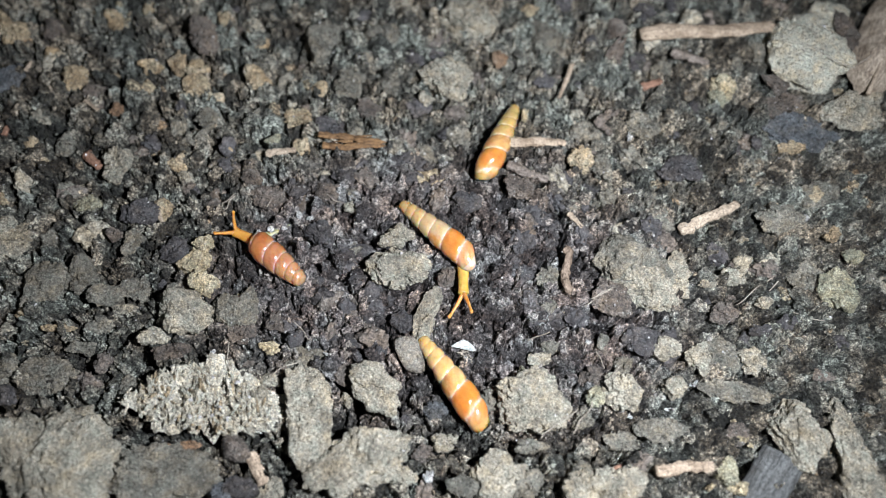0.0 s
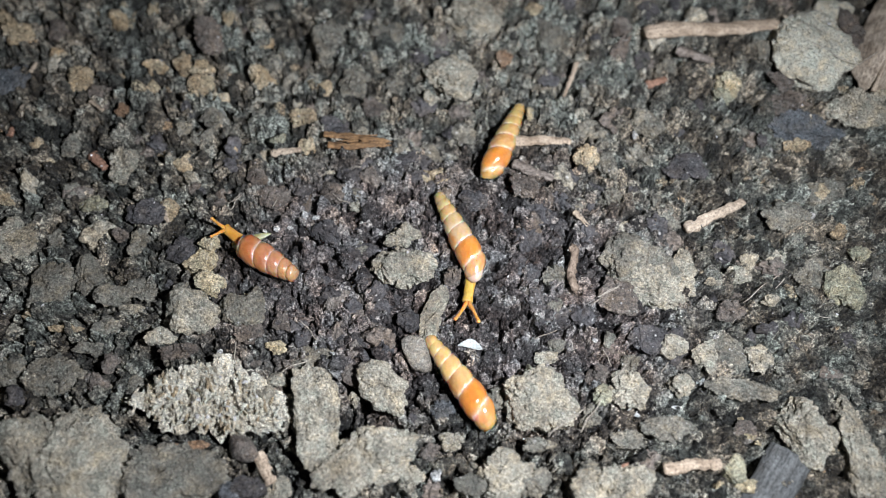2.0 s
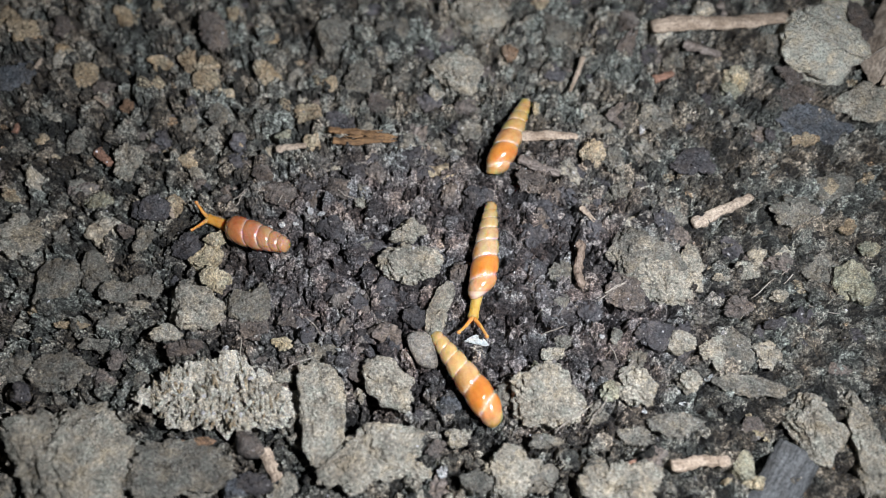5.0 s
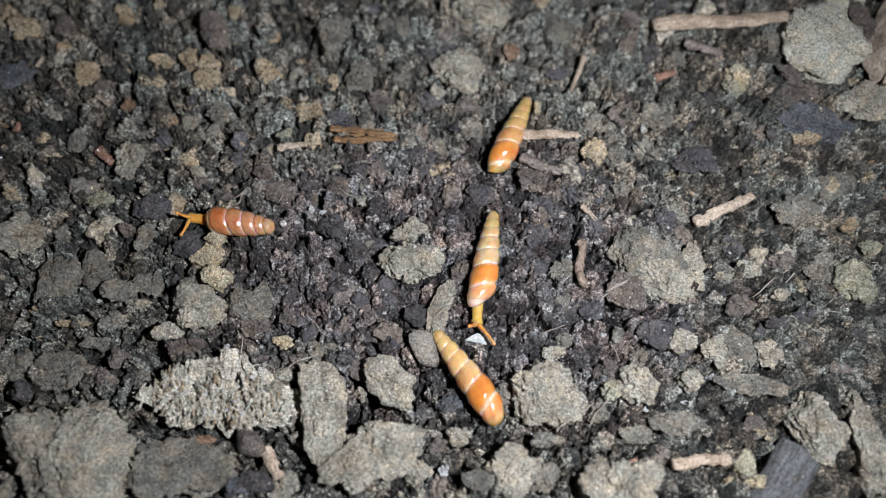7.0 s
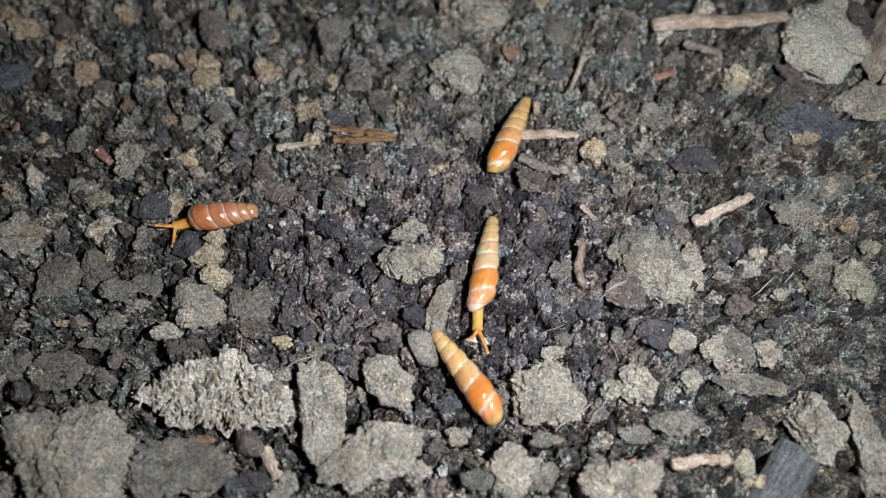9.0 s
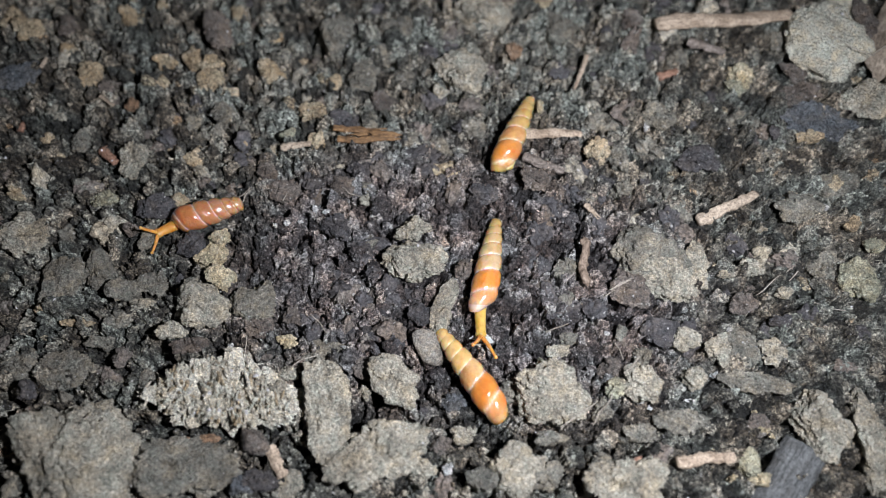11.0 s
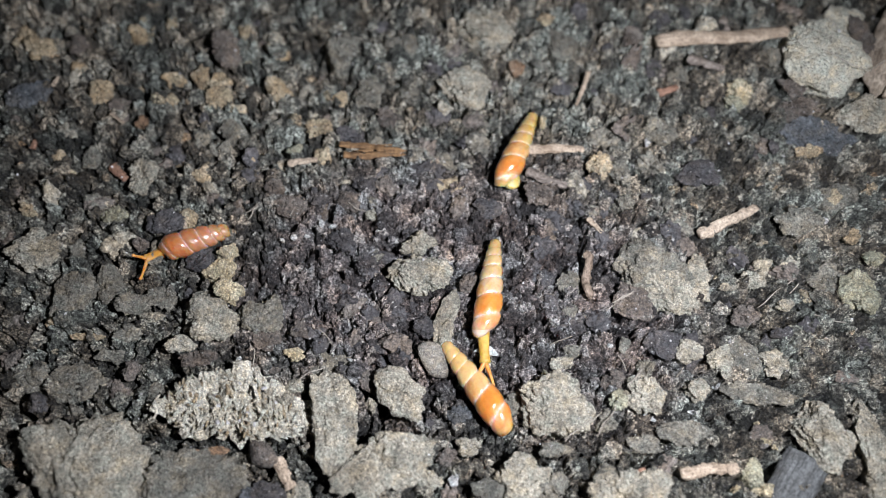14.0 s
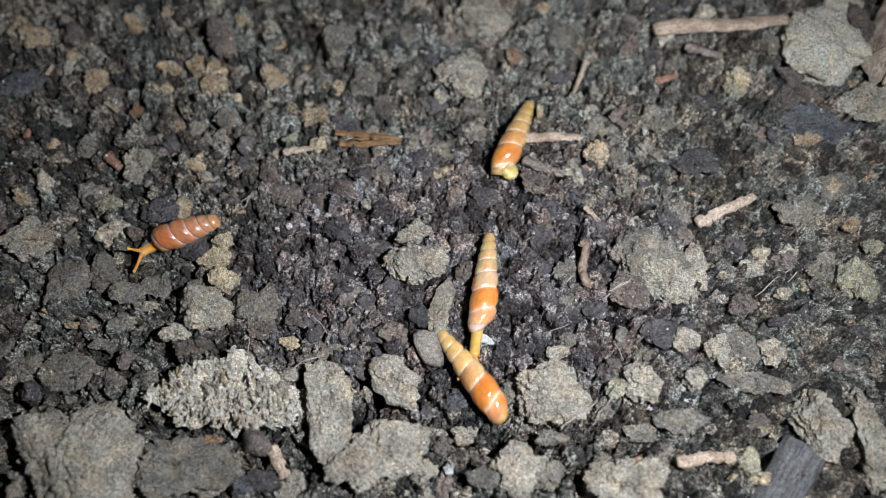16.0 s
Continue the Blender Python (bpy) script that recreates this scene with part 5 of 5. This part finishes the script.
# pale glassy grains strewn over everything
grit_rng = np.random.default_rng(41)
points, faces, count = [], [], 0
for n in range(450):
    x, y = grit_rng.uniform(-76, 76), grit_rng.uniform(-38, 50)
    if lane_distance(np.array(x), np.array(y)) < 2.6:
        continue
    r = 0.05 + 0.2 * grit_rng.random() ** 3
    p, tri = bases[int(grit_rng.integers(0, 16))]
    m = np.array(Euler(grit_rng.uniform(-3, 3, 3)).to_matrix())
    points.append((p * np.array([r, r * 0.8, r * 0.7])) @ m.T + np.array([x, y, top_at(x, y) + 0.3 * r]))
    faces.append(tri + count)
    count += len(p)
grit = mesh_from("mineral_grit", np.concatenate(points) * MM, np.concatenate(faces), GRIT, False)
tagged(new("mineral_grit", grit), "tiny pale glassy mineral grains on the soil", "grit", kind="stuff")


# ---- the snails' ways ----
SMALL_SHELL = [
    (0.0, -26.08, 1.51, 140.31),
    (0.5, -26.90, 1.54, 143.49),
    (1.0, -27.28, 1.38, 146.02),
    (1.5, -27.61, 0.76, 151.90),
    (2.0, -28.86, 0.74, 149.85),
    (2.5, -29.41, 1.02, 143.79),
    (3.0, -29.61, 1.15, 140.67),
    (3.5, -30.09, 1.54, 140.73),
    (4.0, -30.57, 2.32, 145.71),
    (6.5, -33.96, 3.29, 171.35),
    (7.0, -34.90, 3.74, 172.06),
    (7.5, -35.43, 3.77, 170.85),
    (8.0, -36.21, 3.81, 173.64),
    (8.5, -36.77, 3.77, -179.54),
    (9.0, -37.34, 3.66, -172.34),
    (11.5, -40.46, 2.54, -156.94),
    (12.0, -40.59, 1.57, -155.22),
    (12.5, -40.71, 1.15, -158.43),
    (13.0, -41.48, 1.15, -160.76),
    (13.5, -42.28, 0.75, -159.97),
    (14.0, -42.95, 0.84, -156.85),
    (14.5, -42.28, 0.49, -161.38),
    (15.0, -42.58, 0.27, -159.29),
    (15.5, -42.74, 0.05, -158.75),
    (16.0, -43.29, 0.37, -162.29),
]
SMALL_TILT = [
    (0.0, -0.04),
    (0.5, -3.37),
    (1.0, -3.37),
    (1.5, -3.37),
    (2.0, 2.51),
    (2.5, 6.07),
    (3.0, 8.37),
    (3.5, 5.82),
    (4.0, 6.33),
    (6.5, 11.69),
    (7.0, 5.31),
    (7.5, 7.60),
    (8.0, 8.11),
    (8.5, 5.06),
    (9.0, 6.33),
    (11.5, 0.47),
    (12.0, 0.73),
    (12.5, -0.04),
    (13.0, -1.83),
    (13.5, -1.32),
    (14.0, 0.47),
    (14.5, 11.69),
    (15.0, 9.90),
    (15.5, 9.64),
    (16.0, 11.69),
]
SMALL_NECK = [
    (0.0, 2.89, 0.57, 13.77),
    (0.5, 2.91, 0.18, 8.80),
    (1.0, 2.97, -0.26, 3.10),
    (1.5, 3.57, -1.05, -6.16),
    (2.0, 3.32, -1.20, -8.32),
    (2.5, 3.38, -1.02, -6.04),
    (3.0, 3.68, -0.50, 0.02),
    (3.5, 3.36, -0.29, 2.42),
    (4.0, 3.56, -0.10, 4.57),
    (6.5, 2.85, -1.22, -9.45),
    (7.0, 2.66, -0.33, 2.31),
    (7.5, 2.26, -0.06, 6.74),
    (8.0, 1.95, 0.37, 14.09),
    (8.5, 2.00, 0.60, 17.48),
    (9.0, 2.14, 0.34, 12.92),
    (11.5, 2.63, 0.25, 10.34),
    (12.0, 2.50, -0.59, -1.22),
    (12.5, 2.32, -0.66, -2.40),
    (13.0, 2.01, -0.54, -0.71),
    (13.5, 2.35, -0.19, 4.59),
    (14.0, 2.29, -0.20, 4.57),
    (14.5, 2.40, -0.36, 2.11),
    (15.0, 2.25, -0.29, 3.20),
    (15.5, 2.06, -0.44, 0.95),
    (16.0, 1.85, 0.45, 15.77),
]
SMALL_TENT_R = [
    (0.0, -68.63, 56.35),
    (0.5, -57.35, 68.00),
    (1.0, -14.65, 68.00),
    (1.5, 60.03, 68.00),
    (2.0, 29.16, 68.00),
    (2.5, -0.92, 68.00),
    (3.0, -2.58, 68.00),
    (3.5, -5.29, 68.00),
    (4.0, -35.13, 62.67),
    (6.5, 16.76, 58.99),
    (7.0, 47.22, 68.00),
    (7.5, 63.33, 65.15),
    (8.0, 54.14, 58.43),
    (8.5, 34.84, 56.01),
    (9.0, 12.69, 51.20),
    (11.5, -8.98, 63.04),
    (12.0, 6.75, 58.35),
    (12.5, 8.80, 52.61),
    (13.0, 20.25, 57.88),
    (13.5, 14.10, 68.00),
    (14.0, 22.48, 67.72),
    (14.5, 47.08, 68.00),
    (15.0, 36.60, 68.00),
    (15.5, 33.18, 68.00),
    (16.0, 17.04, 68.00),
]
SMALL_TENT_L = [
    (0.0, 49.12, 35.42),
    (0.5, 67.37, 35.07),
    (1.0, 74.93, 36.72),
    (1.5, 84.88, 33.96),
    (2.0, 96.82, 38.19),
    (2.5, 105.02, 45.70),
    (3.0, 89.70, 42.13),
    (3.5, 80.22, 36.01),
    (4.0, 71.57, 34.70),
    (6.5, 80.03, 5.30),
    (7.0, 81.75, 11.39),
    (7.5, 85.75, 0.00),
    (8.0, 87.59, 0.00),
    (8.5, 73.24, 0.00),
    (9.0, 68.98, 0.00),
    (11.5, 47.28, 0.00),
    (12.0, 59.02, 0.00),
    (12.5, 51.70, 0.00),
    (13.0, 48.92, 0.00),
    (13.5, 53.36, 0.00),
    (14.0, 53.34, 0.00),
    (14.5, 61.95, 0.00),
    (15.0, 54.23, 1.57),
    (15.5, 56.09, -1.52),
    (16.0, 44.97, 2.22),
]
MIDDLE_SHELL = [
    (0.0, 6.31, -2.02, -43.75),
    (0.5, 6.38, -2.39, -45.73),
    (1.0, 6.42, -2.93, -52.22),
    (1.5, 6.45, -3.84, -57.88),
    (2.0, 6.35, -4.33, -65.93),
    (2.5, 6.27, -4.91, -73.66),
    (3.0, 6.18, -5.53, -79.65),
    (3.5, 5.99, -6.20, -85.80),
    (4.0, 5.79, -6.86, -90.67),
    (6.5, 5.32, -9.21, -100.08),
    (7.0, 5.19, -9.46, -99.12),
    (7.5, 5.26, -9.71, -98.77),
    (8.0, 5.30, -10.05, -97.61),
    (8.5, 5.38, -10.13, -97.87),
    (9.0, 5.30, -10.13, -98.88),
    (11.5, 4.86, -10.61, -100.03),
    (12.0, 4.86, -10.75, -99.98),
    (12.5, 4.84, -10.96, -99.86),
    (13.0, 4.84, -11.18, -98.92),
    (13.5, 4.79, -11.82, -97.47),
    (14.0, 4.68, -12.18, -97.48),
    (14.5, 4.64, -12.41, -96.71),
    (15.0, 4.70, -12.54, -96.81),
    (15.5, 4.74, -12.87, -96.54),
    (16.0, 4.69, -13.12, -96.27),
]
MIDDLE_TILT = [
    (0.0, -1.46),
    (0.5, -1.46),
    (1.0, -1.46),
    (1.5, 0.45),
    (2.0, 2.02),
    (2.5, 3.93),
    (3.0, 5.50),
    (3.5, 6.19),
    (4.0, 5.15),
    (6.5, 1.50),
    (7.0, 0.98),
    (7.5, 2.02),
    (8.0, 0.80),
    (8.5, 0.80),
    (9.0, -0.24),
    (11.5, -1.29),
    (12.0, -0.94),
    (12.5, -1.46),
    (13.0, -1.46),
    (13.5, -0.42),
    (14.0, 2.37),
    (14.5, 2.02),
    (15.0, 2.54),
    (15.5, 2.89),
    (16.0, 2.54),
]
MIDDLE_NECK = [
    (0.0, 2.10, -4.35, -46.88),
    (0.5, 2.13, -4.26, -46.01),
    (1.0, 2.26, -3.84, -41.66),
    (1.5, 2.47, -3.96, -41.12),
    (2.0, 2.66, -3.26, -33.54),
    (2.5, 2.92, -2.40, -23.24),
    (3.0, 3.01, -2.29, -21.65),
    (3.5, 3.08, -1.62, -13.69),
    (4.0, 3.19, -1.26, -9.25),
    (6.5, 2.89, -0.31, 2.52),
    (7.0, 2.75, -0.06, 5.96),
    (7.5, 2.59, 0.38, 12.12),
    (8.0, 2.57, 0.56, 14.56),
    (8.5, 3.09, 0.32, 10.09),
    (9.0, 2.97, 0.04, 6.91),
    (11.5, 3.72, 0.52, 11.11),
    (12.0, 3.61, 0.58, 11.95),
    (12.5, 3.92, 0.69, 12.44),
    (13.0, 3.83, 0.69, 12.63),
    (13.5, 4.05, 0.46, 9.84),
    (14.0, 3.90, 0.36, 9.04),
    (14.5, 3.34, 0.18, 8.02),
    (15.0, 3.77, -0.07, 4.63),
    (15.5, 3.78, -0.25, 2.68),
    (16.0, 3.65, -0.67, -1.88),
]
MIDDLE_TENT_R = [
    (0.0, -30.27, -2.86),
    (0.5, -24.28, 12.71),
    (1.0, -21.91, 23.41),
    (1.5, -23.60, 33.27),
    (2.0, -20.39, 24.83),
    (2.5, -24.08, 19.42),
    (3.0, -18.76, 15.29),
    (3.5, -19.23, 3.83),
    (4.0, -25.01, 15.73),
    (6.5, -25.79, 43.64),
    (7.0, -34.15, 60.33),
    (7.5, -26.71, 61.90),
    (8.0, -28.64, 59.18),
    (8.5, -21.60, 52.62),
    (9.0, -25.51, 46.86),
    (11.5, -30.05, 51.61),
    (12.0, -22.48, 51.89),
    (12.5, -22.72, 47.93),
    (13.0, -22.98, 0.00),
    (13.5, -27.87, 0.00),
    (14.0, -33.62, 0.00),
    (14.5, -33.03, 0.00),
    (15.0, -22.53, 0.00),
    (15.5, -31.30, 0.00),
    (16.0, -25.23, 0.00),
]
MIDDLE_TENT_L = [
    (0.0, 14.96, 25.25),
    (0.5, 11.17, 17.56),
    (1.0, 18.51, 14.11),
    (1.5, 22.86, 22.02),
    (2.0, 29.89, 20.85),
    (2.5, 30.50, 19.34),
    (3.0, 37.60, 21.57),
    (3.5, 43.09, 10.25),
    (4.0, 37.72, 16.43),
    (6.5, 36.95, 22.06),
    (7.0, 35.10, 14.69),
    (7.5, 41.04, 30.73),
    (8.0, 39.51, 28.83),
    (8.5, 29.55, 33.55),
    (9.0, 18.98, 16.98),
    (11.5, 27.88, 15.27),
    (12.0, 24.48, 13.63),
    (12.5, 26.94, 20.84),
    (13.0, 16.59, 0.00),
    (13.5, 12.27, 0.00),
    (14.0, 13.87, 0.00),
    (14.5, 10.86, 0.00),
    (15.0, 10.41, 0.00),
    (15.5, 22.26, 0.00),
    (16.0, 22.26, 0.00),
]


# ---- motion: millimetres and degrees ----
def stalk_pose(turn, lift):
    """An eye stalk turned sideways on the head and lifted by so many degrees."""
    return pose(0, 0, 0, 0, 0, turn) @ pose(0, 0, 0, 0, -lift, 0)


def crawl(root, shell, neck, right, left, foot, shells, tilts, necks, rights, lefts, z, foot_rows):
    walk(root, [(t, pose(x * MM, y * MM, z * MM, 0, 0, turn)) for t, x, y, turn in shells])
    walk(shell, [(t, pose(0, 0, 0, 0, tilt, 0)) for t, tilt in tilts])
    walk(neck, [(t, pose(x * MM, y * MM, -0.9 * MM, 0, 0, turn)) for t, x, y, turn in necks])
    for stalk, rows in ((right, rights), (left, lefts)):
        walk(stalk, [(t, stalk_pose(turn, lift)) for t, turn, lift in rows])
    walk(foot, [(t, pose(x * MM, 0.2 * MM, -1.6 * MM, 0, 0, turn)) for t, x, turn in foot_rows])


def motions():
    crawl(small_snail, small_shell, small_neck, small_right, small_left, small_foot, SMALL_SHELL, SMALL_TILT, SMALL_NECK, SMALL_TENT_R, SMALL_TENT_L, AXIS, [(0.0, 0.6, 68.0), (1.5, 0.9, 56.0), (2.5, 0.9, 52.0), (4.0, 0.4, 34.0), (6.5, -0.6, 4.0), (9.0, -0.9, 0.0), (16.0, -0.9, -3.0)])
    crawl(middle_snail, middle_shell, middle_neck, middle_right, middle_left, middle_foot, MIDDLE_SHELL, MIDDLE_TILT, MIDDLE_NECK, MIDDLE_TENT_R, MIDDLE_TENT_L, AXIS + 0.2, [(0.0, -1.2, -20.0), (3.5, -1.2, 0.0), (16.0, -1.2, 0.0)])
    at = leaning_clod.matrix_basis.copy()
    pushed = [(0.0, 0.0, 0.0), (9.0, 0.0, 0.0), (11.5, -0.1, 0.6), (13.0, -0.2, 1.2), (14.0, -0.45, 3.2), (15.0, -0.45, 3.2), (16.0, -0.6, 4.6)]
    walk(leaning_clod, [(t, pose(x * MM, 0, 0) @ at @ pose(0, 0, 0, 0, 0, turn)) for t, x, turn in pushed])
    walk(top_lobe, [(t, pose(x * MM, y * MM, -0.45 * MM, 0, 0, turn)) for t, x, y, turn in [(0.0, -3.6, -0.2, 0), (7.0, -3.4, 0.0, 0), (9.0, -2.8, 0.3, 5), (11.5, -2.2, 0.5, 10), (13.0, -1.9, 0.7, 15), (14.5, -1.6, 0.85, 25), (16.0, -1.4, 1.0, 35)]])


motions()
